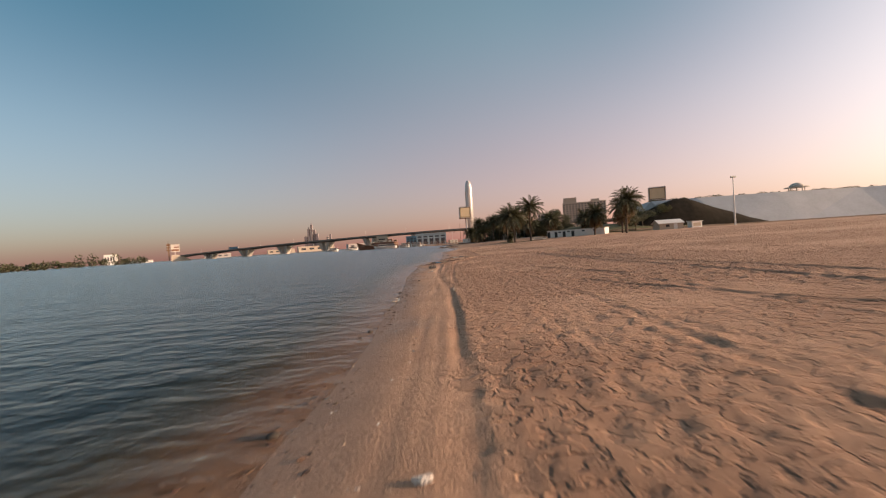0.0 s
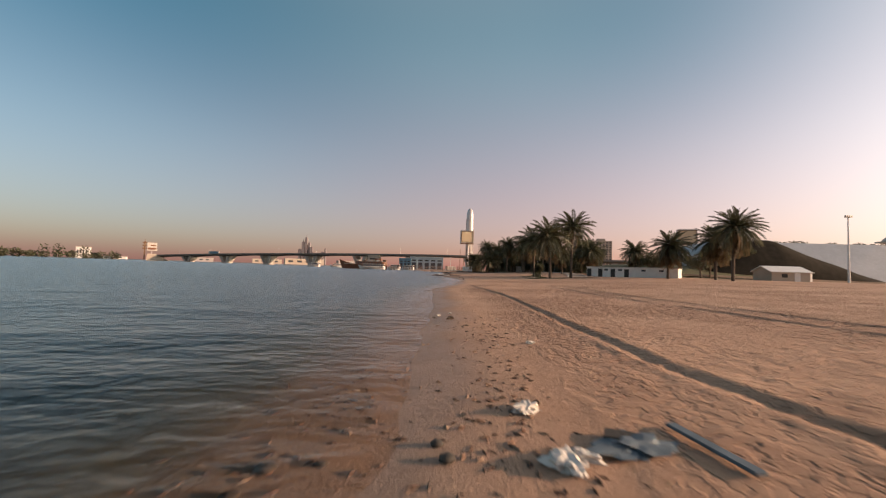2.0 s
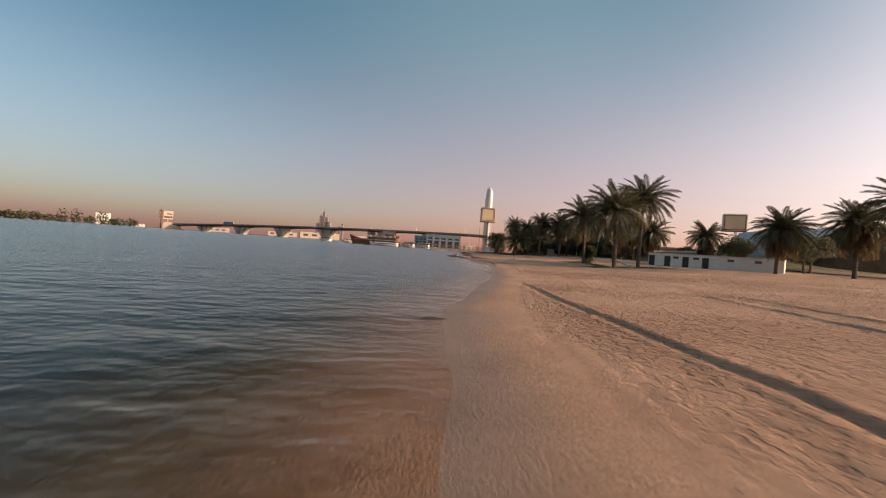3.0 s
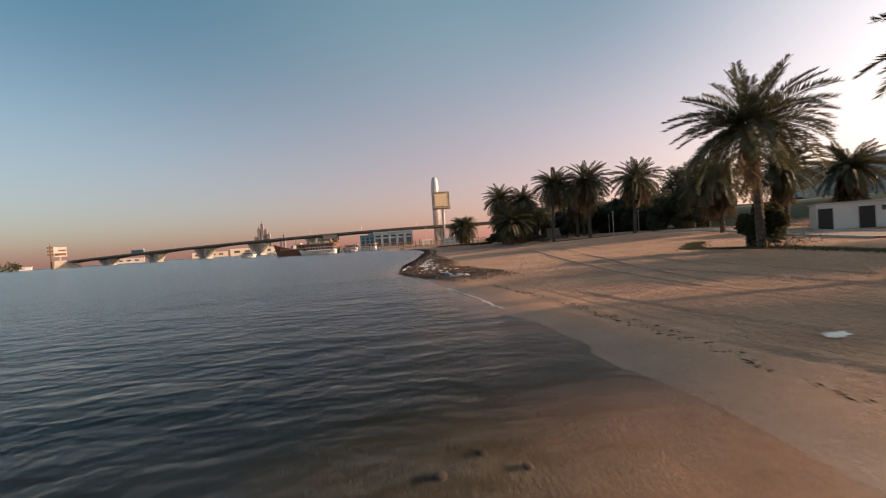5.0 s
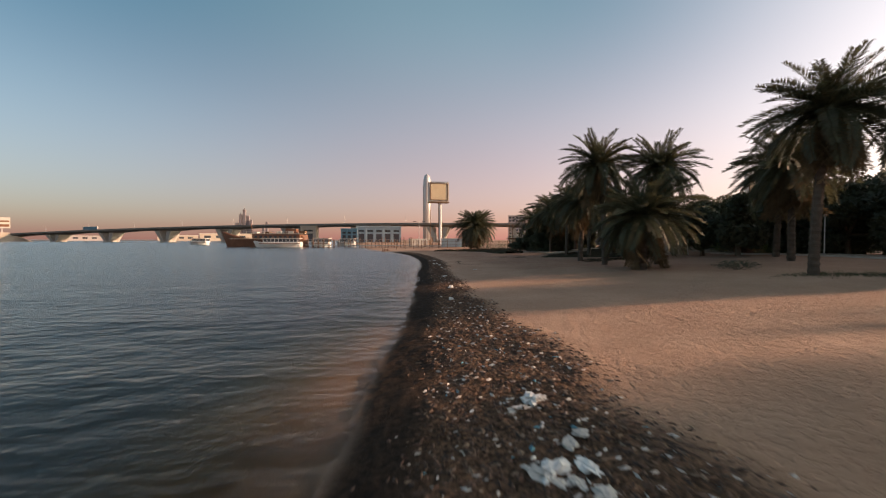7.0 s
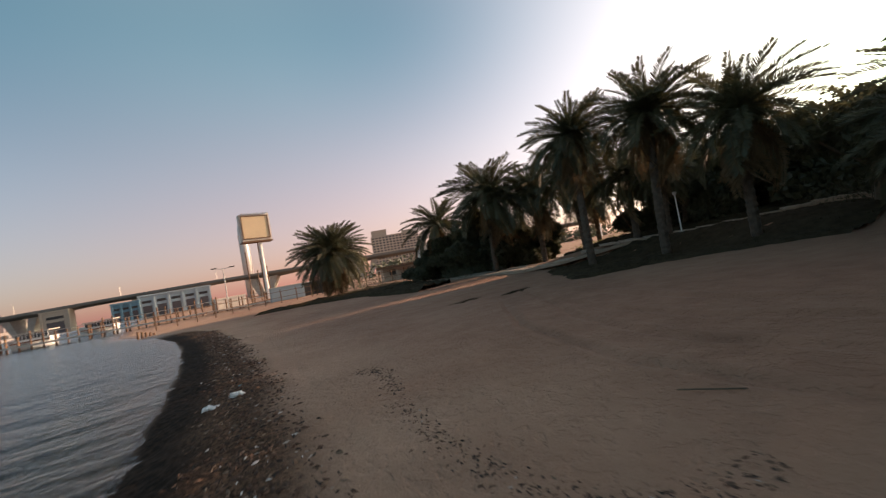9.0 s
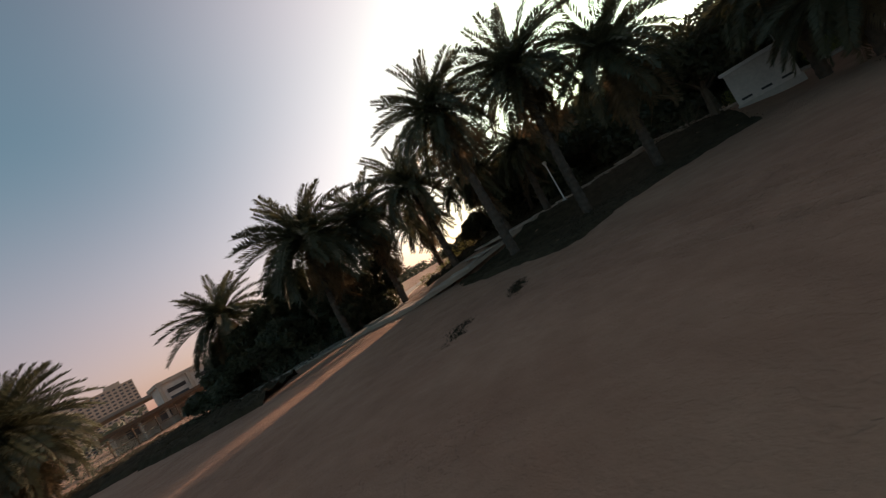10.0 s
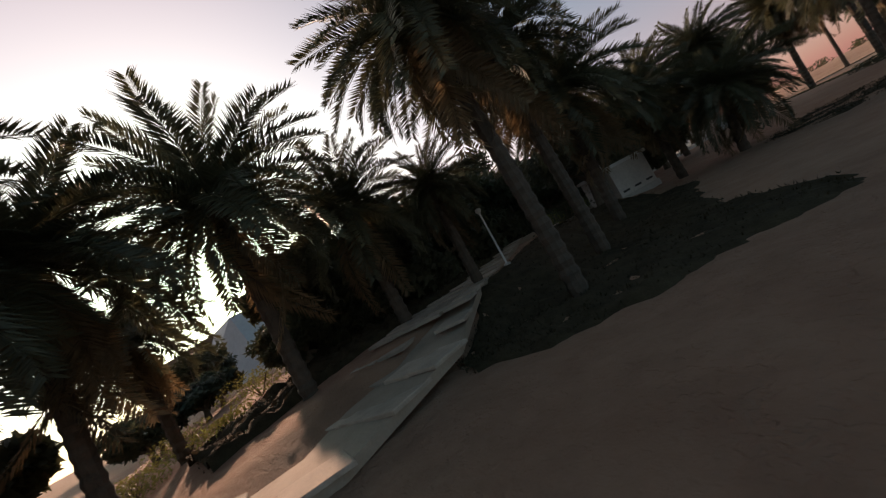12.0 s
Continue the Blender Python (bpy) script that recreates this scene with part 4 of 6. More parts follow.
# ---- cabin, hut, kiosk, mast, mound and terrace beyond the beach ----
def cabin():
    a, b = Vector((41.8, 126.6)), Vector((54.9, 113.6))
    length, ang = (b - a).length, math.degrees(math.atan2(b.y - a.y, b.x - a.x))
    ob = thing("cabin", pose(a.x, a.y, 0.62, 0, 0, ang), "long white prefabricated cabin with dark open doors on skids", "cabin")
    w, h = 3.6, 2.45
    part("wall", boxed(0, length, 0, w, 0.22, h), M_WHITE, ob)
    part("roof", boxed(-0.12, length + 0.12, -0.14, w + 0.12, h, h + 0.14, bevel=0.02), M_DIRTYWHITE, ob)
    for k in range(6):
        part("skid", boxed(0.3 + k * 3.2, 2.4 + k * 3.2, 0.15, 0.45, -0.3, 0.22), M_DARK, ob)
    for x in (0.12, 2.6, 5.35, 8.2):
        d = part("door", boxed(x, x + 0.92, -0.03, 0.02, 0.24, 2.12), M_DARK, ob, "dark open doorway")
        part("door_frame", boxed(x - 0.06, x, -0.05, 0.02, 0.24, 2.18), M_DIRTYWHITE, d)
        part("door_frame", boxed(x + 0.92, x + 0.98, -0.05, 0.02, 0.24, 2.18), M_DIRTYWHITE, d)
    for x in (3.9, 6.9, 11.6, 15.0):
        win = part("window", boxed(x, x + 0.85, -0.03, 0.02, 1.72, 2.1), M_GLASS, ob, "small dark high window")
        part("window_frame", boxed(x - 0.05, x + 0.9, -0.05, -0.031, 2.1, 2.15), M_DIRTYWHITE, win)
    return ob


cabin()


def hut():
    ob = thing("hut", pose(66.6, 107.0, 1.15, 0, 0, -14), "small pinkish hut with a shallow pitched white roof", "hut")
    l, w, e, r = 6.0, 5.6, 1.8, 2.75
    bm = bmesh.new()
    outline = [(-w / 2, 0), (w / 2, 0), (w / 2, e), (0, r), (-w / 2, e)]
    f = [bm.verts.new((0, y, z)) for y, z in outline]
    g = [bm.verts.new((l, y, z)) for y, z in outline]
    bm.faces.new(f[::-1]), bm.faces.new(g)
    for i in range(5):
        bm.faces.new((f[i], f[(i + 1) % 5], g[(i + 1) % 5], g[i]))
    bmesh.ops.recalc_face_normals(bm, faces=bm.faces)
    part("wall", bm, M_BEIGE, ob)
    for s in (-1, 1):
        bm = bmesh.new()
        for x in (-0.3, l + 0.3):
            for y, z in ((0, r + 0.03), (s * (w / 2 + 0.35), e - 0.1), (s * (w / 2 + 0.35), e + 0.02), (0, r + 0.15)):
                bm.verts.new((x, y, z))
        v = list(bm.verts)
        bm.faces.new(v[:4]), bm.faces.new(v[4:])
        for i in range(4):
            bm.faces.new((v[i], v[(i + 1) % 4], v[4 + (i + 1) % 4], v[4 + i]))
        bmesh.ops.recalc_face_normals(bm, faces=bm.faces)
        part("roof", bm, M_WHITE, ob)
    part("window", boxed(1.6, 2.5, -w / 2 - 0.03, -w / 2 + 0.02, 0.8, 1.45), M_DARK, ob)
    part("door", boxed(3.6, 4.5, -w / 2 - 0.03, -w / 2 + 0.02, 0.0, 1.65), M_WHITE, ob)
    return ob


hut()
kiosk = thing("kiosk", pose(86.5, 117.6, 1.15, 0, 0, 2), "small white kiosk with a dark open front", "kiosk")
part("wall", boxed(-1.7, 1.7, 0.05, 2.0, 0, 2.0), M_WHITE, kiosk)
part("opening", boxed(-1.2, 1.2, 0.0, 0.06, 0.5, 1.6), M_BEIGE, kiosk)
part("roof", boxed(-1.9, 1.9, -0.2, 2.2, 2.0, 2.15), M_WHITE, kiosk)


def mast(x, y, height):
    ob = thing("floodlight_mast", pose(x, y, 1.1), "tall slim steel floodlight mast", "light mast")
    part("pole", tubed([(0, 0, 0), (0, 0, height * 0.5), (0, 0, height)], [0.26, 0.2, 0.12], 10), M_WHITE, ob)
    part("crossbar", boxed(-0.9, 0.9, -0.08, 0.08, height - 0.3, height - 0.15), M_STEEL, ob)
    for k in (-0.75, -0.25, 0.25, 0.75):
        part("floodlight", boxed(k - 0.2, k + 0.2, -0.35, 0.05, height - 0.15, height + 0.25, bevel=0.04), M_STEEL, ob)
    return ob


mast(104.5, 124.2, 16)


def mound():
    """A long heap covered in dark netting and scrub."""
    bm = bmesh.new()
    n, m = 60, 18
    vs = []
    for i in range(n + 1):
        t = i / n
        h = 11.2 * max(0, math.sin(math.pi * min(1, t / 0.88)) ** 0.75 if t < 0.44 else max(0, 1 - (t - 0.44) / 0.56) ** 1.05)
        row = []
        for j in range(m + 1):
            s = j / m
            prof = math.sin(math.pi * s) ** 0.8
            nz = noise.noise((t * 9, s * 5, 2)) * 0.5
            row.append(bm.verts.new((t * 54, -7 + s * 14, h * prof + nz * prof - 0.2)))
        vs.append(row)
    for i in range(n):
        for j in range(m):
            bm.faces.new((vs[i][j], vs[i + 1][j], vs[i + 1][j + 1], vs[i][j + 1]))
    ob = link("mound", bm, M_MOUND, smooth=True, m=pose(73, 139, 0.9, 0, 0, -5))
    return tagged(ob, "long dark scrub-covered earth mound", "mound", kind="structure")


mound()


def terrace():
    """The pale sloping embankment with planting and a domed pavilion on its crest."""
    bm = bmesh.new()
    crest = [(98, 160, 13.2), (112, 152, 12.9), (140, 146, 12.8), (170, 142, 12.4), (215, 130, 12.2), (280, 100, 12)]
    foot = [(104, 146, 0.9), (118, 140, 0.9), (142, 136, 0.9), (170, 131, 0.9), (212, 119, 0.9), (272, 90, 0.9)]
    back = [(101, 181, 12.6), (116, 182, 13), (144, 200, 13), (176, 200, 12.6), (225, 195, 12.4), (300, 170, 12)]
    rows = [[bm.verts.new(p) for p in r] for r in (foot, crest, back)]
    for a, b in zip(rows, rows[1:]):
        for i in range(5):
            bm.faces.new((a[i], a[i + 1], b[i + 1], b[i]))
    end = [bm.verts.new((95, 180, 0.5)), bm.verts.new((116, 190, 0.5))]
    for f in ((rows[0][0], rows[1][0], end[0]), (rows[1][0], rows[2][0], end[0]), (rows[2][0], rows[2][1], end[1], end[0])):
        bm.faces.new(f)
    bmesh.ops.recalc_face_normals(bm, faces=bm.faces)
    wall = tagged(link("embankment", bm, M_WALLWHITE), "pale smooth sloping concrete embankment", "embankment", kind="structure")
    rnd = random.Random(8)
    bm = bmesh.new()
    for _ in range(46):
        t = rnd.uniform(0, 4.8)
        i = int(t)
        a, b = Vector(crest[i]), Vector(crest[i + 1])
        p = a + (b - a) * (t - i) + Vector((0, 1.5, 0.2))
        leaf_cloud(bm, rnd, p, (rnd.uniform(1.2, 3.0), 1.0, rnd.uniform(0.3, 0.9)), 60, 0.28)
    tagged(link("hedge", bm, M_LEAF), "ragged low hedge along the crest of the embankment", "hedge", kind="stuff")
    ob = thing("pavilion", pose(163, 160, 12.4), "open domed garden pavilion on slender columns", "pavilion")
    for k in range(8):
        a = k * math.tau / 8
        part("column", tubed([(math.cos(a) * 2.6, math.sin(a) * 2.6, 0), (math.cos(a) * 2.6, math.sin(a) * 2.6, 2.8)], [0.18, 0.15], 8), M_BEIGE, ob)
    part("roof_slab", tubed([(0, 0, 2.8), (0, 0, 3.15)], [4.3, 4.0], 16), M_BEIGE, ob)
    part("dome", tubed([(0, 0, 3.15), (0, 0, 3.9), (0, 0, 4.5), (0, 0, 4.85), (0, 0, 5.0)], [2.6, 2.35, 1.7, 0.9, 0.15], 20), M_DIRTYWHITE, ob, smooth=True)
    part("floor_slab", tubed([(0, 0, -0.3), (0, 0, 0.05)], [3.4, 3.4], 16), M_CONCRETE, ob)


terrace()
road = tagged(link("road", ribbon(polyline([(62, 130), (80, 129), (105, 128), (150, 124), (210, 108)], 8), 2.2, 0.35, 0.5), M_PAVE), "pale service road at the back of the beach", "road", kind="structure")


# ---- billboards ----
def billboard(x, y, zc, w, h, turn, label):
    ob = thing("billboard", pose(x, y, ground_z(x, y) if x < 60 else 1.0, 0, 0, turn), label, "billboard", "billboards")
    z0 = zc - h / 2
    d = w * 0.28
    part("pole", tubed([(w * 0.1, 0, -0.5), (w * 0.1, 0, z0)], [0.6, 0.5], 14), M_WHITE, ob)
    part("pole", tubed([(w * 0.03, 0.5, -0.5), (w * 0.03, 0.5, z0)], [0.22, 0.2], 10), M_RUST, ob, "thin dark service pole")
    part("catwalk", boxed(-w * 0.5, w * 0.5, -d * 0.75, d * 0.75, z0 - 0.5, z0 - 0.1), M_RUST, ob)
    part("box", boxed(-w / 2, w / 2, -d / 2, d / 2, z0, zc + h / 2, bevel=0.1), M_DIRTYWHITE, ob)
    face = part("sign_face", boxed(-w * 0.42, w * 0.42, -d / 2 - 0.12, -d / 2 + 0.02, z0 + h * 0.1, zc + h * 0.41), M_SIGN, ob, "blank faded yellow sign face")
    for a in ((-w * 0.45, -w * 0.42, z0 + h * 0.07, zc + h * 0.44), (w * 0.42, w * 0.45, z0 + h * 0.07, zc + h * 0.44), (-w * 0.42, w * 0.42, z0 + h * 0.07, z0 + h * 0.1), (-w * 0.42, w * 0.42, zc + h * 0.41, zc + h * 0.44)):
        part("sign_frame", boxed(a[0], a[1], -d / 2 - 0.3, -d / 2 + 0.02, a[2], a[3]), M_RUST, face)
    for k in range(8):
        part("spotlight", boxed(-w * 0.42 + k * w * 0.118, -w * 0.38 + k * w * 0.118, -d / 2 - 0.8, -d / 2, zc + h / 2, zc + h / 2 + 0.3), M_STEEL, ob)
    return ob


billboard(37.2, 312, 23.9, 9.3, 8.8, 4, "tall unipole billboard with a blank faded yellow face")
billboard(177, 281, 26.3, 11.5, 9.5, -28, "unipole billboard box above the trees")


# ---- road bridge over the creek ----
def bridge():
    a, b = Vector((-372, 634)), Vector((310, 365))
    length, ang = (b - a).length, math.degrees(math.atan2(b.y - a.y, b.x - a.x))
    ob = thing("bridge", pose(a.x, a.y, 0, 0, 0, ang), "long low concrete road bridge on tapering piers", "bridge")

    def deck_z(s):
        t = s / 440
        return 7.2 + 8.6 * (1 - (1 - min(t, 1)) ** 2) if t < 1 else 15.8 - 0.010 * (s - 440)

    n = 60
    bm, rail = bmesh.new(), bmesh.new()
    prev = prevr = None
    for i in range(n + 1):
        s = length * i / n
        z = deck_z(s)
        span = (s % 68) / 68
        thick = 1.5 + 1.3 * abs(2 * span - 1) ** 2
        ring = [bm.verts.new((s, y, zz)) for y, zz in ((-9, z), (9, z), (9, z - 0.6), (4.5, z - thick), (-4.5, z - thick), (-9, z - 0.6))]
        rr = [rail.verts.new((s, y, zz)) for y, zz in ((-9.2, z - 0.1), (-9.2, z + 1.1), (-8.9, z + 1.1), (-8.9, z - 0.1))]
        if prev:
            for k in range(6):
                bm.faces.new((prev[k], prev[(k + 1) % 6], ring[(k + 1) % 6], ring[k]))
            for k in range(4):
                rail.faces.new((prevr[k], prevr[(k + 1) % 4], rr[(k + 1) % 4], rr[k]))
        prev, prevr = ring, rr
    for q in (bm, rail):
        bmesh.ops.recalc_face_normals(q, faces=q.faces)
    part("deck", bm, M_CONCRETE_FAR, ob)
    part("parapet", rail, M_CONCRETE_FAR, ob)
    for k in range(1, 11):
        s = 68 * k - 8
        z = deck_z(s) - 2.2
        for lean in (-1, 1):
            bm = bmesh.new()
            lo = [bm.verts.new((s + lean * 2.0 + dx, y, -1)) for dx, y in ((-1.1, -4), (1.1, -4), (1.1, 4), (-1.1, 4))]
            hi = [bm.verts.new((s + lean * 7.0 + dx, y, z)) for dx, y in ((-2.4, -6), (2.4, -6), (2.4, 6), (-2.4, 6))]
            bm.faces.new(hi)
            for i in range(4):
                bm.faces.new((lo[i], lo[(i + 1) % 4], hi[(i + 1) % 4], hi[i]))
            part("pier_leg", bm, M_CONCRETE, ob, "pale slanting pier leg")
        part("pier_foot", boxed(s - 4.5, s + 4.5, -5, 5, -1, 1.2, bevel=0.1), M_CONCRETE, ob)
    for k in range(0, 12):
        s = 30 + k * 58
        part("street_light", tubed([(s, 8.7, deck_z(s)), (s, 8.7, deck_z(s) + 8), (s, 6, deck_z(s) + 8.6)], [0.14, 0.1, 0.06], 6), M_STEEL, ob)
    sign = part("sign_gantry", boxed(105, 121, -8.8, -8.5, deck_z(112) + 1.1, deck_z(112) + 4.2), M_BLUE, ob, "blue direction sign on the bridge")
    part("gantry_post", boxed(104, 105, -8.9, -8.4, deck_z(112), deck_z(112) + 4.6), M_DIRTYWHITE, sign)
    part("gantry_post", boxed(121, 122, -8.9, -8.4, deck_z(112), deck_z(112) + 4.6), M_DIRTYWHITE, sign)
    return ob


bridge()


# ---- far towers, flats and the opposite bank ----
def slab_block(name, x, y, w, d, h, turn, label, storeys, bays, group="", material=M_FAR, z=0.5):
    ob = thing(name, pose(x, y, z, 0, 0, turn), label, "building", group)
    part("wall", boxed(-w / 2, w / 2, -d / 2, d / 2, 0, h), material, ob)
    part("parapet", boxed(-w / 2 - 0.3, w / 2 + 0.3, -d / 2 - 0.3, d / 2 + 0.3, h, h + 1.2), material, ob)
    if storeys:
        fh, bw = h / storeys, w / bays
        for i in range(storeys):
            for j in range(bays):
                part("window", boxed(-w / 2 + bw * (j + 0.2), -w / 2 + bw * (j + 0.8), -d / 2 - 0.08, -d / 2 + 0.1, fh * (i + 0.25), fh * (i + 0.75)), M_GLASS, ob)
    return ob


flats = slab_block("apartment_block", 345, 800, 84, 24, 64, -22, "large beige apartment block with rows of windows", 14, 14, "", M_BEIGE)
part("roof_house", boxed(-40, -14, -10, 10, 64, 76), M_BEIGE, flats)
part("roof_house", boxed(14, 30, -8, 8, 64, 70), M_BEIGE, flats)
slab_block("apartment_block", 262, 800, 30, 20, 44, -20, "lower pale apartment block beside the taller one", 8, 5, "", M_FAR)

tower = thing("tower", pose(198, 1500, 0.5), "slender round silver tower with a tapering top", "tower")
part("shaft", tubed([(0, 0, 0), (0, 0, 124), (0, 0, 184), (0, 0, 211), (0, 0, 225), (0, 0, 231)], [14.0, 14.0, 13.7, 12.1, 9.2, 4.0], 24), M_TOWER, tower, smooth=True)
for k in range(6):
    a = k * math.tau / 6 + 0.3
    part("fin", boxed(math.cos(a) * 14.2 - 0.8, math.cos(a) * 14.2 + 0.8, math.sin(a) * 14.2 - 0.8, math.sin(a) * 14.2 + 0.8, 0, 190), M_FAR, tower)

for x, y, w, h in ((-486, 1711, 10, 62), (-473, 1711, 9, 94), (-460, 1711, 9, 112), (-449, 1716, 9, 90), (-438, 1711, 10, 72), (-391, 1700, 9, 54), (-380, 1705, 7, 66)):
    tower_far = slab_block("tower_block", x, y, w, 12, h, 0, "slim hazy distant tower block", 0, 3, "distant towers", M_HAZE)
    part("spire", tubed([(0, 0, h), (0, 0, h * 1.12)], [w * 0.22, 0.3], 6), M_HAZE, tower_far)


def bank_building(x, y, w, d, h, material, label):
    ob = thing("building", pose(x, y, 0.7, 0, 0, 25), label, "building", "far bank buildings")
    part("wall", boxed(-w / 2, w / 2, -d / 2, d / 2, 0, h), material, ob)
    part("roof", boxed(-w / 2 - 0.4, w / 2 + 0.4, -d / 2 - 0.4, d / 2 + 0.4, h, h + 0.5), M_DIRTYWHITE, ob)
    for k in range(4):
        part("window", boxed(-w * 0.42 + k * w * 0.22, -w * 0.30 + k * w * 0.22, -d / 2 - 0.1, -d / 2 + 0.1, h * 0.4, h * 0.75), M_GLASS, ob)


bank_building(-520, 690, 16, 10, 17, M_WHITE, "white building rising above the bank trees")
bank_building(-440, 640, 34, 8, 3.5, M_WHITE, "long low white boat shed on the far bank")
bank_building(-350, 700, 40, 14, 6, M_FAR, "low pale building behind the bridge")
bank_building(-180, 690, 60, 14, 9, M_BEIGE, "pale warehouse beyond the bridge")
bank_building(-100, 680, 50, 14, 8, M_FAR, "pale warehouse beyond the bridge")
bank_building(-250, 720, 45, 14, 7, M_BEIGE, "pale warehouse beyond the bridge")


def sign_tower():
    ob = thing("sign_tower", pose(-376, 622, 0.6, 0, 0, 28), "slim tower carrying a red and white sign board", "sign tower")
    part("pole", boxed(-7.2, -5.8, -0.7, 0.7, 0, 27), M_RUST, ob, "dark lattice mast")
    for k in range(3):
        part("panel", boxed(-9.0, -4.2, -1.0, 1.0, 15.5 + k * 4, 17.6 + k * 4), M_RUST, ob)
    board = part("board", boxed(-3.6, 7.6, -0.6, 0.6, 13.5, 25.0), M_DIRTYWHITE, ob, "white sign board with dark red stripes")
    part("stripe", boxed(-3.0, 7.0, -0.75, -0.55, 15.0, 17.6), M_WOOD_HULL, board, "dark red stripe")
    part("stripe", boxed(0.5, 7.0, -0.75, -0.55, 20.0, 21.6), M_WOOD_HULL, board, "dark red stripe")
    part("post", boxed(1.0, 2.2, -0.6, 0.6, 0, 13.5), M_FAR, ob)
    part("antenna", tubed([(-6.5, 0, 27), (-6.5, 0, 30)], [0.25, 0.1], 6), M_RUST, ob)
    base = bmesh.new()
    lo = [base.verts.new(p) for p in ((-4, -5, -1), (24, -5, -1), (24, 5, -1), (-4, 5, -1))]
    hi = [base.verts.new(p) for p in ((-3, -4, 9), (6, -4, 9), (6, 4, 9), (-3, 4, 9))]
    base.faces.new(hi), base.faces.new(lo[::-1])
    for k in range(4):
        base.faces.new((lo[k], lo[(k + 1) % 4], hi[(k + 1) % 4], hi[k]))
    part("ramp", base, M_BEIGE, ob, "sloping pale concrete abutment")


sign_tower()
rnd = random.Random(77)
bm = bmesh.new()
for k in range(330):
    t = rnd.random()
    y = 640 - t * 1150
    x = -424 - (600 - y) * 0.5 - rnd.uniform(4, 34)
    h = rnd.uniform(6, 12) if rnd.random() < 0.85 else rnd.uniform(13, 20)
    leaf_cloud(bm, rnd, (x, y, 0.6 + h * 0.45), (rnd.uniform(4, 9), rnd.uniform(4, 9), h * 0.5), 90, 1.5)
far_trees = tagged(link("bank_trees", bm, M_LEAF), "belt of dusty green trees along the opposite bank", "trees", kind="stuff")
bm = bmesh.new()
for k in range(150):
    x, y = rnd.uniform(-420, 260), rnd.uniform(-620, -520)
    leaf_cloud(bm, rnd, (x, y, 4), (7, 7, rnd.uniform(4, 9)), 40, 1.7)
for k in range(140):
    x = rnd.uniform(90, 330)
    y = 330 + rnd.uniform(0, 60) - x * 0.2
    leaf_cloud(bm, rnd, (x, y, 3.6), (6, 5, rnd.uniform(3, 5)), 40, 1.3)
tagged(link("distant_trees", bm, M_LEAF), "low line of distant trees on the horizon", "trees", kind="stuff")


# ---- boats, jetty and the yard by the bridge ----
def hull(length, beam, depth, sheer, material, name, parent, bowlift=0.0):
    bm = bmesh.new()
    rows = []
    n = 18
    for i in range(n + 1):
        t = i / n
        w = beam / 2 * (math.sin(math.pi * (0.16 + 0.84 * t)) ** 0.55 if t > 0.5 else min(1, 0.12 + 1.9 * t) ** 0.7)
        top = depth + sheer * (2 * t - 0.9) ** 2 + (bowlift * (1 - t / 0.25) ** 2 if t < 0.25 else 0)
        x = length * t - (0.12 * length * (1 - t / 0.2) if t < 0.2 else 0)
        xk = length * t
        rows.append([bm.verts.new(p) for p in ((xk, 0, -0.8), (xk * 0.5 + x * 0.5, w * 0.72, 0.1), (x, w, top), (x, w * 0.9, top), (x, w * 0.85, top - 0.5), (x, -w * 0.85, top - 0.5), (x, -w * 0.9, top), (x, -w, top), (xk * 0.5 + x * 0.5, -w * 0.72, 0.1))])
    for a, b in zip(rows, rows[1:]):
        for k in range(9):
            bm.faces.new((a[k], a[(k + 1) % 9], b[(k + 1) % 9], b[k]))
    bm.faces.new(rows[0]), bm.faces.new(rows[-1][::-1])
    bmesh.ops.recalc_face_normals(bm, faces=bm.faces)
    return part(name, bm, material, parent)


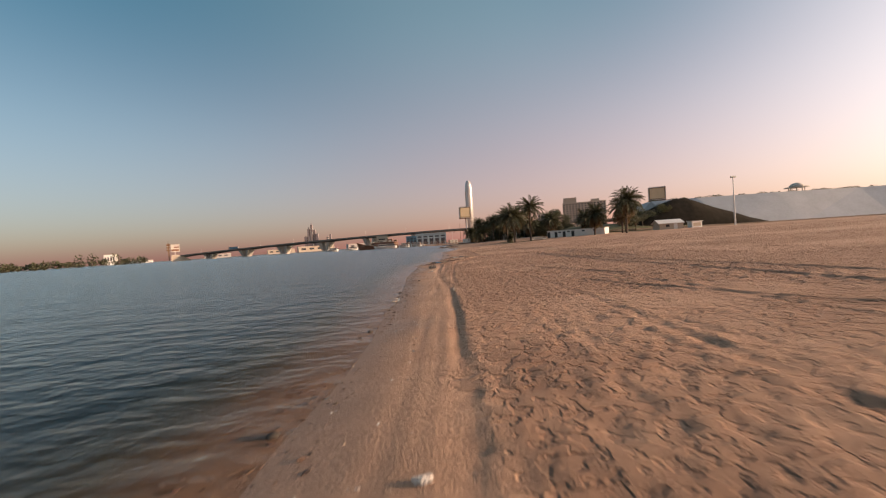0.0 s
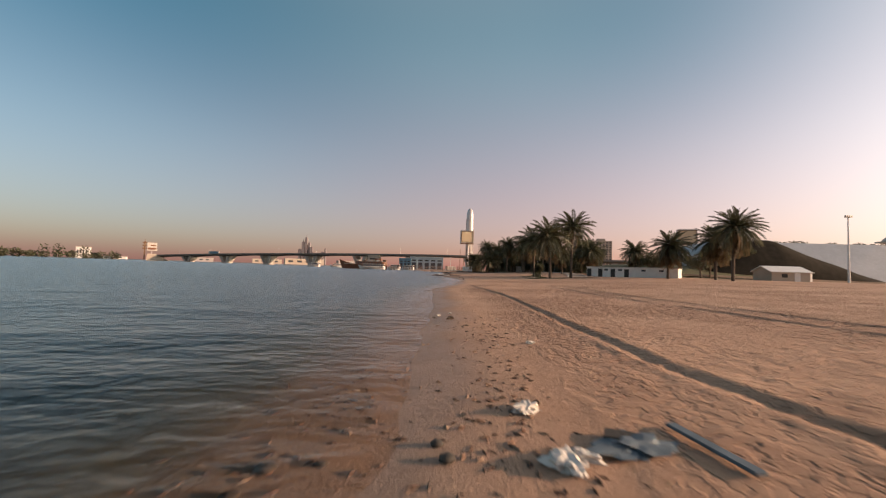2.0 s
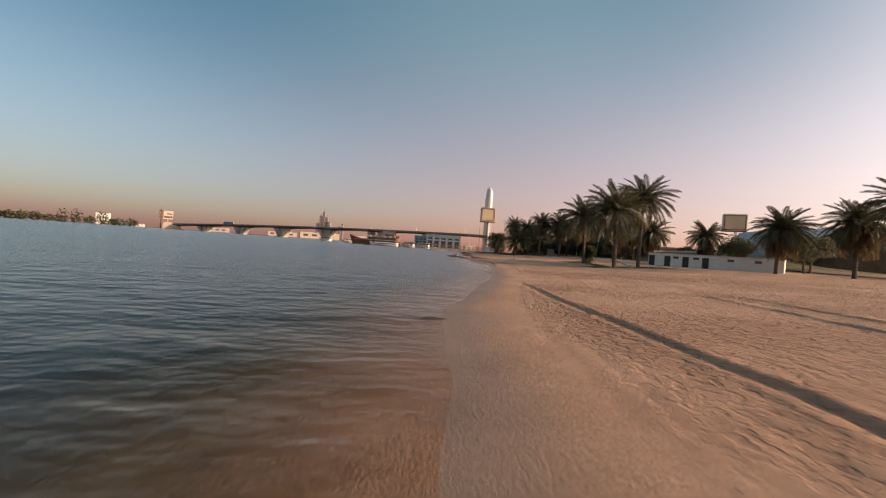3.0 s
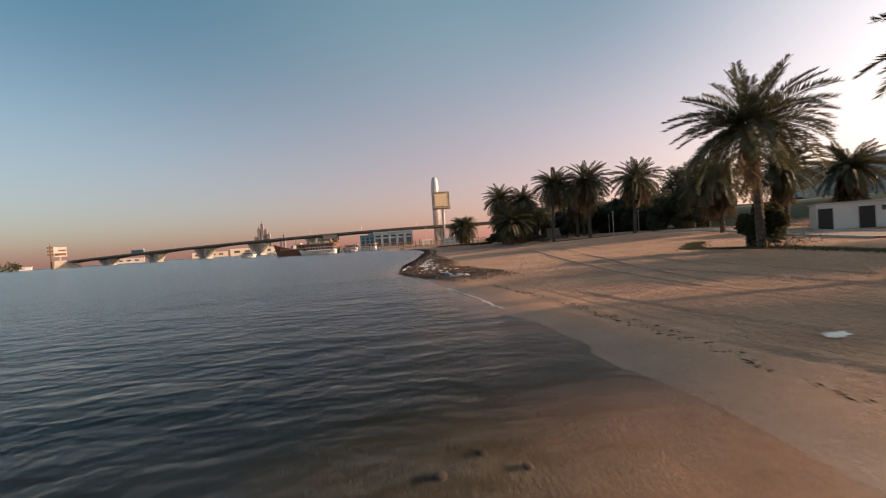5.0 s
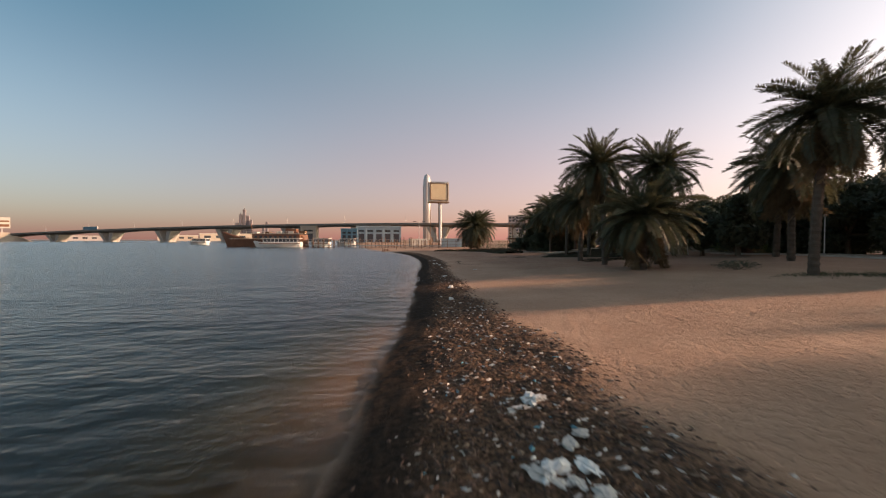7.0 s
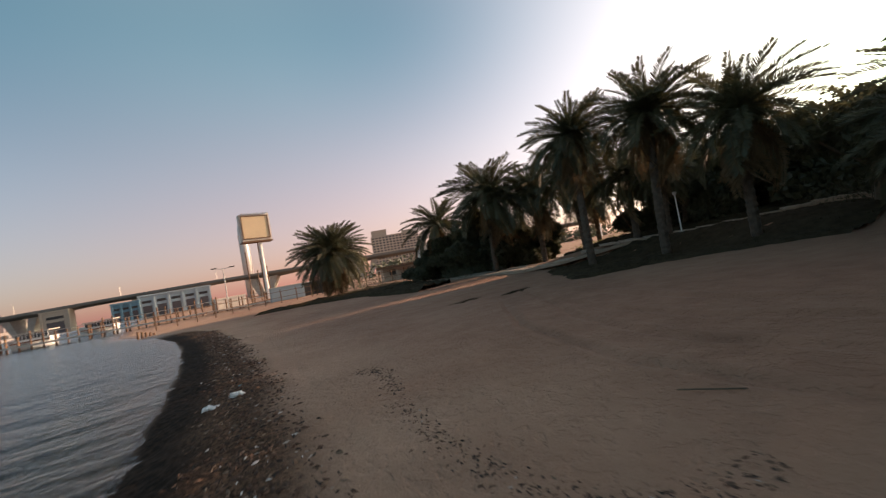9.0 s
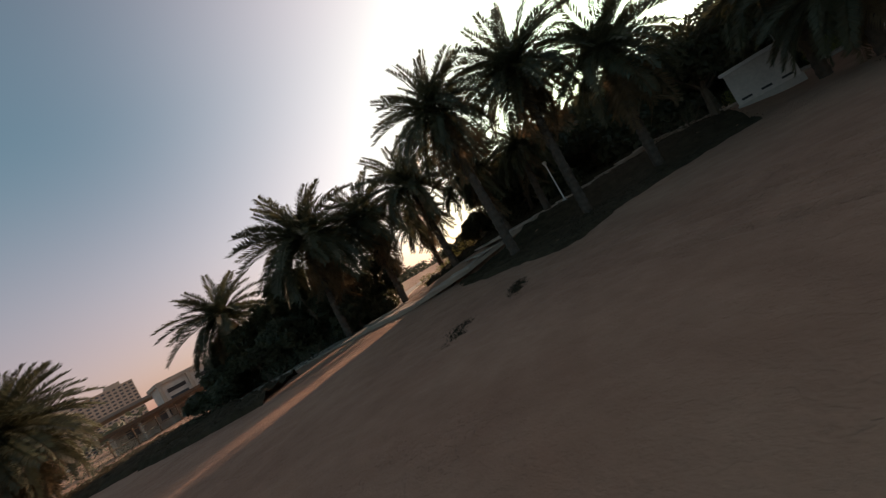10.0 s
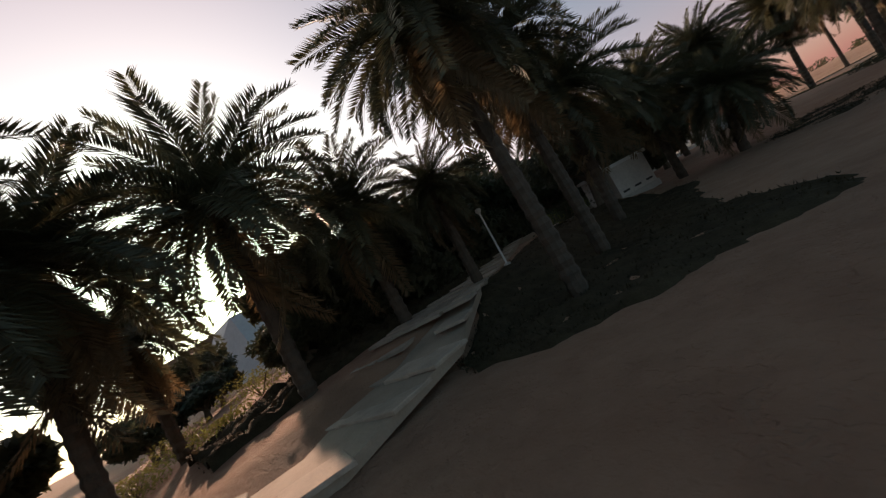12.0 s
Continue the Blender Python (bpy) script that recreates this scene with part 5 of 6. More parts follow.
def dhow(x, y, turn, length=34):
    ob = thing("dhow", pose(x, y, 0, 0, 0, turn), "moored brown wooden dhow with a long deck house", "boat", "moored boats")
    hull(length, 7.5, 2.6, 1.6, M_WOOD_HULL, "hull", ob, 1.6)
    part("deck_house", boxed(length * 0.3, length * 0.92, -2.6, 2.6, 2.4, 4.6, bevel=0.1), M_WOOD_HULL, ob)
    part("awning", boxed(length * 0.22, length * 0.95, -3.0, 3.0, 4.7, 4.9), M_BEIGE, ob)
    for k in range(9):
        part("window", boxed(length * (0.33 + k * 0.064), length * (0.365 + k * 0.064), -2.68, -2.55, 3.2, 4.1), M_GLASS, ob)
    part("mast", tubed([(length * 0.27, 0, 2), (length * 0.25, 0, 8.5)], [0.16, 0.09], 8), M_WOOD_HULL, ob)
    for k in range(7):
        part("rail_post", boxed(length * (0.04 + k * 0.035), length * (0.045 + k * 0.035), -3.0 - 0.05, -2.9, 2.6, 3.6), M_WOOD_HULL, ob)
    for a, b in ((0.02, 0.3), (0.3, 0.62), (0.62, 0.97)):
        part("gunwale", boxed(length * a, length * b - 0.1, -3.3, -3.12, 2.85, 3.05), M_BEIGE, ob, "pale worn rail")
        part("upper_rail", boxed(length * (0.22 + a * 0.7), length * (0.22 + b * 0.7), -3.0, -2.94, 5.5, 5.58), M_DIRTYWHITE, ob)
    for k in range(10):
        px = length * (0.23 + k * 0.075)
        part("stanchion", boxed(px, px + 0.08, -3.0, -2.92, 4.9, 5.55), M_DIRTYWHITE, ob)
        if k % 2:
            part("deck_locker", boxed(px + 0.2, px + 1.3 + 0.1 * k, -2.2, 0.4, 4.9, 5.4 + 0.05 * k, bevel=0.05), M_DIRTYWHITE if k % 3 else M_RUST, ob)
    part("wheelhouse", boxed(length * 0.72, length * 0.86, -1.7, 1.7, 4.9, 6.6, bevel=0.1), M_WOOD_HULL, ob)
    return ob


def tour_boat(x, y, turn, length=26):
    ob = thing("tour_boat", pose(x, y, 0, 0, 0, turn), "white open-sided passenger tour boat", "boat", "moored boats")
    hull(length, 5.2, 1.3, 0.5, M_WHITE, "hull", ob, 0.6)
    part("cabin", boxed(length * 0.12, length * 0.93, -2.0, 2.0, 1.1, 1.9), M_WHITE, ob)
    part("saloon", boxed(length * 0.14, length * 0.91, -1.9, 1.9, 1.9, 2.9), M_GLASS, ob, "dark band of cabin windows")
    part("roof", boxed(length * 0.08, length * 0.96, -2.3, 2.3, 3.0, 3.2, bevel=0.05), M_DIRTYWHITE, ob)
    for k in range(10):
        part("pillar", boxed(length * (0.13 + k * 0.086), length * (0.137 + k * 0.086), -2.05, -1.9, 1.9, 3.0), M_WHITE, ob)
    part("band", boxed(length * 0.05, length * 0.97, -2.7, -2.5, 1.25, 1.5), M_WOOD_HULL, ob, "brown rubbing strake")
    return ob


dhow(-42.8, 289.0, -7, 27)
tour_boat(-31.0, 279.0, -4, 14.5)
tour_boat(-14.0, 285, -10, 6.5)
tour_boat(-79, 345, -8, 8)
tour_boat(-66, 360, 12, 9)
tour_boat(-6.0, 300, -12, 7)


def jetty():
    ob = thing("jetty", pose(0, 0, 0), "low wooden jetty on dark piles", "jetty")
    pts = [(-14.5, 276), (-2, 268), (8, 262), (18, 256), (29, 252)]
    for k, ((x0, y0), (x1, y1)) in enumerate(zip(pts, pts[1:])):
        d = Vector((x1 - x0, y1 - y0))
        ang = math.degrees(math.atan2(d.y, d.x))
        deck = part("deck", boxed(0, d.length, -1.2, 1.2, 0.75, 0.95), M_WOOD_HULL, ob)
        deck.matrix_basis = pose(x0, y0, 0, 0, 0, ang)
        edge = part("deck_edge", boxed(0, d.length, -1.32, -1.2, 0.7, 1.0), M_DIRTYWHITE, ob, "pale weathered edge board")
        edge.matrix_basis = pose(x0, y0, 0, 0, 0, ang)
        for z in (1.9, 2.6):
            rail = part("rail", boxed(0, d.length, -1.2, -1.12, z, z + 0.1), M_DIRTYWHITE, ob)
            rail.matrix_basis = pose(x0, y0, 0, 0, 0, ang)
        for q in range(int(d.length // 2.2)):
            for s in (-1.1, 1.1):
                tall = 3.4 if (q + k) % 3 == 0 else 2.7
                pile = part("post", tubed([(0, 0, -2), (0, 0, tall)], [0.15, 0.12], 8), M_RUST, ob)
                pile.matrix_basis = pose(x0, y0, 0, 0, 0, ang) @ Matrix.Translation((q * 2.2 + 1.1, s, 0))
    return ob


jetty()
pier = thing("mooring_pile", pose(9.6, 225.6, 0), "short dark cluster of mooring piles at the water's edge", "mooring pile")
for k in range(5):
    part("pile", tubed([(k * 0.35, (k % 2) * 0.3, -1), (k * 0.35 + 0.05, (k % 2) * 0.3, 0.75 - 0.1 * k)], [0.13, 0.11], 8), M_RUST, pier)


def warehouse(x, y, w, d, h, turn, material, label, bays=5, trim=M_DIRTYWHITE):
    ob = thing("warehouse", pose(x, y, 0.8, 0, 0, turn), label, "warehouse", "yard buildings")
    part("wall", boxed(-w / 2, w / 2, -d / 2, d / 2, 0, h), material, ob)
    part("roof", boxed(-w / 2 - 0.6, w / 2 + 0.6, -d / 2 - 0.6, d / 2 + 0.6, h, h + 0.8), trim, ob)
    for k in range(bays):
        a = -w / 2 + w * (k + 0.18) / bays
        door = part("door", boxed(a, a + w * 0.64 / bays, -d / 2 - 0.12, -d / 2 + 0.05, 0, h * 0.55), M_GLASS, ob, "tall glazed bay")
        part("door_head", boxed(a, a + w * 0.64 / bays, -d / 2 - 0.14, -d / 2 + 0.05, h * 0.68, h * 0.8), M_DARK, door)
    for k in range(bays + 1):
        a = -w / 2 + w * k / bays
        part("pilaster", boxed(a - 0.4, a + 0.4, -d / 2 - 0.5, -d / 2 + 0.05, 0, h), trim, ob)
    return ob


warehouse(13, 438, 32, 16, 11.3, -4, M_PALEBLUE, "pale blue terminal hall with tall bays", 5, M_PALEBLUE)
warehouse(-8.6, 437, 11, 14, 9.3, -4, M_BLUE, "bright blue workshop beside the hall", 3, M_BLUE)
warehouse(-46.5, 497, 12.5, 9, 13, -10, M_BEIGE, "blank beige store on columns by the water", 1, M_BEIGE)
warehouse(95, 278, 30, 12, 7.5, -24, M_DIRTYWHITE, "pale service building among trees", 5, M_BEIGE)


def shelter(x, y, turn, w, d, h):
    ob = thing("shelter", pose(x, y, ground_z(x, y), 0, 0, turn), "low beige park building with a deep flat roof on columns", "building")
    part("wall", boxed(-w / 2, w / 2, 0, d, -0.3, h), M_BEIGE, ob)
    part("roof", boxed(-w / 2 - 0.8, w / 2 + 0.8, -2.6, d + 0.4, h, h + 0.28, bevel=0.03), M_CONCRETE, ob)
    part("fascia", boxed(-w / 2 - 0.85, w / 2 + 0.85, -2.68, -2.6, h - 0.14, h + 0.3), M_RUST, ob, "brown roof fascia")
    for k in range(6):
        px = -w / 2 + w * k / 5
        part("column", boxed(px - 0.16, px + 0.16, -2.3, -1.98, -0.3, h), M_BEIGE, ob)
    for k in range(4):
        px = -w / 2 + w * (k + 0.35) / 4
        part("window", boxed(px, px + w * 0.09, -0.05, 0.02, h * 0.4, h * 0.8), M_GLASS, ob)


shelter(52, 236, -32, 14, 5, 2.5)


def container(x, y, turn, material, label, w=5.6):
    ob = thing("container", pose(x, y, ground_z(x, y), 0, 0, turn), label, "container", "yard containers")
    part("body", boxed(-w / 2, w / 2, -1.2, 1.2, 0.1, 2.5, bevel=0.03), material, ob)
    for k in range(12):
        part("rib", boxed(-w / 2 + w * (k + 0.3) / 12, -w / 2 + w * (k + 0.6) / 12, -1.25, -1.19, 0.25, 2.35), material, ob)
    part("roof", boxed(-w / 2 - 0.1, w / 2 + 0.1, -1.3, 1.3, 2.5, 2.62), M_DIRTYWHITE, ob)


container(29.8, 246, -4, M_PALEBLUE, "pale teal site container at the end of the beach")
container(34.8, 248.6, -4, M_DARK, "dark open-fronted shed beside the container", 6)
container(22, 262, 10, M_DIRTYWHITE, "weathered white container in the yard")

lamp = thing("street_lamp", pose(20.3, 245, 0.9), "double-armed steel street lamp in the yard", "street lamp")
part("pole", tubed([(0, 0, -0.1), (0, 0, 6.8)], [0.1, 0.07], 8), M_STEEL, lamp)
part("arm", tubed([(-1.3, 0, 6.9), (0, 0, 6.7), (1.3, 0, 6.9)], [0.04, 0.05, 0.04], 6), M_STEEL, lamp)
for s in (-1.3, 1.3):
    part("lamp_head", boxed(s - 0.4, s + 0.4, -0.15, 0.15, 6.84, 7.0, bevel=0.03), M_DARK, lamp)


def fence():
    ob = thing("fence", pose(0, 0, 0), "rusty post and rail fence round the boatyard", "fence")
    pts = polyline([(11, 232), (22, 236), (36, 236), (54, 232)], 2.2)
    for x, y in pts:
        part("post", boxed(x - 0.06, x + 0.06, y - 0.06, y + 0.06, 0.3, 2.6), M_RUST, ob)
    for (x0, y0), (x1, y1) in zip(pts, pts[1:]):
        for z in (1.3, 2.2):
            part("rail", tubed([(x0, y0, ground_z(x0, y0) + z - 0.4), (x1, y1, ground_z(x1, y1) + z - 0.4)], [0.04, 0.04], 5), M_RUST, ob)


fence()
for x, y, h in ((30.2, 290, 13.3), (32.5, 290, 8), (35.0, 290, 8.8), (63.3, 290, 8.8), (64.8, 290, 8.3), (45.9, 290, 13.1)):
    post = thing("post", pose(x, y, 0.9), "plain dark steel post in the boatyard", "post", "yard posts")
    part("shaft", tubed([(0, 0, -0.2), (0, 0, h)], [0.16, 0.12], 8), M_RUST, post)
    part("cap", tubed([(0, 0, h), (0, 0, h + 0.25)], [0.2, 0.2], 8), M_RUST, post)


# ---- wrack, stones, foam and litter on the shore ----
def chips(name, count, where, size, material, label, seed, flat=0.4, category="debris"):
    rnd = random.Random(seed)
    verts, faces = [], []
    spots = np.array(where(rnd, count))
    heights = base_z(spots[:, 0], spots[:, 1]) + relief(spots[:, 0], spots[:, 1])
    for (x, y), z in zip(spots.tolist(), heights.tolist()):
        s = size * rnd.uniform(0.4, 1.5)
        a = rnd.uniform(0, 6.28)
        ca, sa = math.cos(a), math.sin(a)
        l, w, h = s, s * rnd.uniform(0.25, 0.6), s * flat * rnd.uniform(0.5, 1.3)
        k = len(verts)
        for px, py, pz in ((-l, 0, 0.2), (0, -w, 0), (l, 0, rnd.uniform(0, 0.8)), (0, w, 0.1), (rnd.uniform(-0.3, 0.3) * l, 0, 1.0), (0, 0, -0.6)):
            verts.append((x + px * ca - py * sa, y + px * sa + py * ca, z + pz * h))
        for f in ((0, 1, 4), (1, 2, 4), (2, 3, 4), (3, 0, 4), (1, 0, 5), (2, 1, 5), (3, 2, 5), (0, 3, 5)):
            faces.append(tuple(k + i for i in f))
    me = bpy.data.meshes.new(name)
    me.from_pydata(verts, [], faces)
    me.materials.append(material)
    return tagged(new(name, me), label, category, kind="stuff")


def chip_material(name, colours, rough=0.85):
    m = bpy.data.materials.new(name)
    m.use_nodes = True
    n, l = m.node_tree.nodes, m.node_tree.links
    geo, ramp = n.new("ShaderNodeNewGeometry"), n.new("ShaderNodeValToRGB")
    l.new(geo.outputs["Random Per Island"], ramp.inputs[0])
    ramp.color_ramp.interpolation = "CONSTANT"
    while len(ramp.color_ramp.elements) < len(colours):
        ramp.color_ramp.elements.new(0.5)
    for e, (p, c) in zip(ramp.color_ramp.elements, colours):
        e.position, e.color = p, (*c, 1)
    l.new(ramp.outputs[0], n["Principled BSDF"].inputs["Base Color"])
    n["Principled BSDF"].inputs["Roughness"].default_value = rough
    return m


M_CHIPS = chip_material("wrack_bits", [(0.0, (0.045, 0.027, 0.018)), (0.26, (0.08, 0.043, 0.027)), (0.5, (0.12, 0.062, 0.038)), (0.72, (0.17, 0.095, 0.058)), (0.9, (0.22, 0.145, 0.095)), (0.982, (0.45, 0.38, 0.32))])
M_PALE_CHIPS = chip_material("pale_bits", [(0.0, (0.5, 0.45, 0.4)), (0.4, (0.62, 0.58, 0.53)), (0.75, (0.36, 0.26, 0.2)), (0.9, (0.1, 0.25, 0.3))])


def in_band(lo, hi):
    def where(rnd, count):
        gen = np.random.default_rng(rnd.randrange(9999))
        y = gen.uniform(lo, hi, count * 8)
        x = shore(y) + gen.uniform(-0.6, 6.5, count * 8)
        keep = (weed_band(x, y) > gen.random(count * 8)) & (x - shore(y) > 0.0 + 0.75 * smooth(127, 136, y) + gen.normal(0, 0.25, count * 8))
        return np.stack([x[keep], y[keep]], -1)[:count]
    return where


chips("wrack", 20000, in_band(110, 146), 0.055, M_CHIPS, "dark seaweed and rotting debris washed up on the beach", 1, 0.32)
chips("wrack", 12000, in_band(146, 215), 0.05, M_CHIPS, "dark pebbly band of seaweed along the waterline", 2, 0.5)
chips("litter_scraps", 1300, in_band(112, 150), 0.06, M_PALE_CHIPS, "small pale plastic scraps scattered through the seaweed", 3, 0.35)
chips("litter_scraps", 260, in_band(150, 212), 0.05, M_PALE_CHIPS, "small pale scraps in the pebbly band", 4, 0.35)


def near_line(points, spread):
    def where(rnd, count):
        out = []
        for _ in range(count):
            k = rnd.randrange(len(points) - 1)
            (x0, y0), (x1, y1) = points[k], points[k + 1]
            t = rnd.random()
            out.append((x0 + (x1 - x0) * t + rnd.gauss(0, spread), y0 + (y1 - y0) * t + rnd.gauss(0, spread)))
        return out
    return where


chips("wrack_line", 950, near_line([(0.3, 31), (1.2, 31.8), (1.8, 33.2), (2.4, 36.5), (3.0, 40.5), (3.6, 44), (4.2, 50)], 0.36), 0.045, M_CHIPS, "thin line of seaweed and sticks left by the tide", 5)
chips("wrack_line", 420, near_line([(9.4, 96), (10.2, 104), (10.0, 110), (9.3, 115)], 0.12), 0.04, M_CHIPS, "thin line of seaweed and sticks left by the tide", 6)
chips("wrack_line", 700, near_line([(17.1, 180.4), (17.3, 179.4), (16.55, 177.5), (16.25, 175.9), (16.1, 174.7), (16.2, 173.8), (16.7, 173.0), (17.6, 172.7)], 0.12), 0.03, M_CHIPS, "crooked dark line of seaweed on the sand", 7)
chips("pebbles", 900, near_line([(3.5, -5), (5.5, 20), (6.5, 40), (8, 60), (12, 90)], 2.5), 0.022, M_CHIPS, "scattered twigs and shell bits on the sand", 8)
chips("pebbles", 420, near_line([(-2.3, -2), (-1.7, 5), (-1.3, 14), (-1.4, 22), (-0.8, 30)], 0.42), 0.045, M_CHIPS, "dark stones and weed in the shallows", 9)
chips("pebbles", 520, near_line([(-1.6, -2), (-1.2, 5), (-0.95, 12), (-0.8, 16), (-0.5, 22), (-0.2, 30)], 0.2), 0.026, M_CHIPS, "dark pebbles and scraps along the wet edge", 12)
chips("pebbles", 260, near_line([(-0.8, 2), (-0.55, 12), (-0.2, 20), (0.2, 28)], 0.4), 0.022, M_PALE_CHIPS, "pale shell bits on the wet sand", 13)
chips("pebbles", 420, near_line([(0.6, 38), (1.2, 41), (1.7, 45), (2.2, 52)], 0.5), 0.05, M_CHIPS, "dark stones and weed in the shallows", 14)
chips("wrack_line", 1100, near_line([(-0.7, 32.2), (0.2, 31.9), (0.9, 32.6), (1.5, 33.1), (2.2, 33.8), (2.7, 35.0), (3.0, 36.4)], 0.26), 0.05, M_CHIPS, "ragged brown band of seaweed and sticks on the wet sand", 10)
chips("litter_scraps", 240, near_line([(-0.6, 32.1), (0.2, 31.9), (0.9, 32.6), (1.5, 33.1), (2.2, 33.8), (2.7, 35.0)], 0.24), 0.045, M_PALE_CHIPS, "small pale plastic scraps in the brown seaweed band", 11, 0.4)


def stone(x, y, s, seed, label="dark rounded stone lying in the shallows"):
    rnd = random.Random(seed)
    bm = bmesh.new()
    bmesh.ops.create_icosphere(bm, subdivisions=2, radius=s)
    for v in bm.verts:
        v.co *= 1 + 0.28 * noise.noise(v.co * (1.6 / s) + Vector((seed, 0, 0)))
        v.co.z *= 0.55
    z = float(base_z(x, y))
    return tagged(link("stone", bm, M_STONE, smooth=True, m=pose(x, y, z + s * 0.2, 0, 0, rnd.uniform(0, 360))), label, "stone", "stones in the shallows")


for k, (x, y, s) in enumerate([(5.5, 91.5, 0.1), (5.55, 91.15, 0.11), (5.8, 91.3, 0.1), (6.6, 91.9, 0.09), (6.0, 92.1, 0.06), (7.3, 91.3, 0.06), (5.2, 91.4, 0.07), (6.2, 91.8, 0.05), (6.3, 91.2, 0.06), (5.9, 91.75, 0.06), (5.6, 91.8, 0.06), (6.0, 90.95, 0.07), (5.3, 91.1, 0.06), (6.3, 90.6, 0.08), (6.7, 90.9, 0.07), (6.9, 91.4, 0.06), (6.5, 91.0, 0.09), (5.7, 90.5, 0.07), (7.0, 90.4, 0.06), (6.1, 91.5, 0.08), (5.0, 90.8, 0.07), (7.2, 91.8, 0.06), (6.8, 92.3, 0.05), (6.5, 91.5, 0.05), (5.75, 112.2, 0.08), (5.2, 112.8, 0.05), (5.4, 113.4, 0.05), (5.0, 101.6, 0.07), (5.5, 101.9, 0.06), (5.9, 101.5, 0.06), (-1.2, 8.5, 0.06), (-1.35, 8.0, 0.05), (-1.6, 4.0, 0.07), (-1.65, 13.06, 0.09), (-1.58, 13.25, 0.06), (-1.56, 13.97, 0.08), (-0.88, 14.96, 0.06), (-0.17, 18.63, 0.05), (-1.07, 14.61, 0.05), (1.19, 41.24, 0.09), (1.08, 40.87, 0.07), (1.61, 41.28, 0.06), (2.62, 41.2, 0.07), (2.55, 41.5, 0.06)]):
    stone(x, y, s, 700 + k)


def foam_line(points, seed, label):
    rnd = random.Random(seed)
    bm = bmesh.new()
    for x, y in polyline(points, 0.035):
        if noise.noise((y * 1.3, seed, 9)) < -0.28:
            continue
        for _ in range(3):
            s = rnd.uniform(0.006, 0.02)
            wide = 0.02 + 0.06 * abs(noise.noise((y * 0.9, seed, 5)))
            px, py = x + rnd.gauss(0, wide) + 0.16 * noise.noise((y * 1.1, seed, 0)) + 0.05 * noise.noise((y * 4.3, seed, 2)), y + rnd.gauss(0, 0.03)
            v = [bm.verts.new((px + a * s, py + b * s, 0.012 + c * s)) for a, b, c in ((-1, 0, 0), (0, -1, 0), (1, 0, 0), (0, 1, 0), (0, 0, 0.7))]
            for i in range(4):
                bm.faces.new((v[i], v[(i + 1) % 4], v[4]))
    return tagged(link("foam_line", bm, M_PLASTIC_WHITE), label, "foam", kind="stuff")


foam_line([(float(shore(y)) + 0.05, y) for y in (90.2, 92, 94, 96, 98)], 1, "thin broken line of white foam at the water's edge")
foam_line([(float(shore(y)) + 0.03, y) for y in (109.5, 111, 112.5, 114, 116)], 2, "thin broken line of white foam at the water's edge")
foam_line([(float(shore(y)) + 0.02, y) for y in (119, 122, 125, 128)], 3, "thin broken line of white foam at the water's edge")


def crumpled(name, x, y, size, material, label, seed, stretch=(1, 1, 0.45), turn=0, category="litter"):
    bm = bmesh.new()
    bmesh.ops.create_icosphere(bm, subdivisions=3, radius=1)
    for v in bm.verts:
        n1 = noise.noise(v.co * 1.4 + Vector((seed * 3.1, 0, 0)))
        n2 = noise.noise(v.co * 3.7 + Vector((0, seed * 1.7, 0)))
        n3 = noise.noise(v.co * 8.0 + Vector((seed, seed, 0)))
        v.co *= 1 + 0.7 * n1 + 0.5 * n2 + 0.35 * n3
        v.co = Vector((v.co.x * stretch[0], v.co.y * stretch[1], max(v.co.z, -0.25) * stretch[2])) * size
    z = ground_z(x, y) + 0.05 * float(weed_band(np.array([x]), np.array([y]))[0])
    return tagged(link(name, bm, material, m=pose(x, y, z + 0.02, 0, 0, turn)), label, category, "shore litter")


def plank(x, y, length, width, turn, material, label, name="plank"):
    bm = boxed(-length / 2, length / 2, -width / 2, width / 2, 0, min(0.03, width), bevel=min(0.008, width * 0.3))
    for v in bm.verts:
        v.co.z += 0.02 * math.sin(v.co.x * 3)
    z = ground_z(x, y) + 0.09 * float(weed_band(np.array([x]), np.array([y]))[0])
    return tagged(link(name, bm, material, m=pose(x, y, z + 0.03, 2, 1.5, turn)), label, "litter", "shore litter")


rnd = random.Random(77)
ROW = [(9.5, 140.5), (9.2, 138.8), (8.7, 136.4), (8.4, 134.8), (8.4, 133.4), (8.15, 132.4), (7.9, 131.4), (7.75, 130.4), (8.0, 129.4)]
for k in range(44):
    i, t = rnd.randrange(len(ROW) - 1), rnd.random()
    x, y = (ROW[i][c] + (ROW[i + 1][c] - ROW[i][c]) * t for c in (0, 1))
    wide = rnd.choice((1.0, 1.5, 2.0))
    crumpled("plastic_scrap", x + rnd.gauss(0, 0.22), y, rnd.uniform(0.06, 0.13), rnd.choice((M_PLASTIC_WHITE, M_DIRTYWHITE, M_DIRTYWHITE)), "flattened pale plastic scrap in the row of litter on the seaweed", 200 + k, (wide, 0.8, 0.3), rnd.uniform(0, 360))
BAG_W, BAG_B, BAG_T = "crumpled white plastic bag on the seaweed", "crumpled bright blue plastic sheet", "torn teal plastic bag in the seaweed"
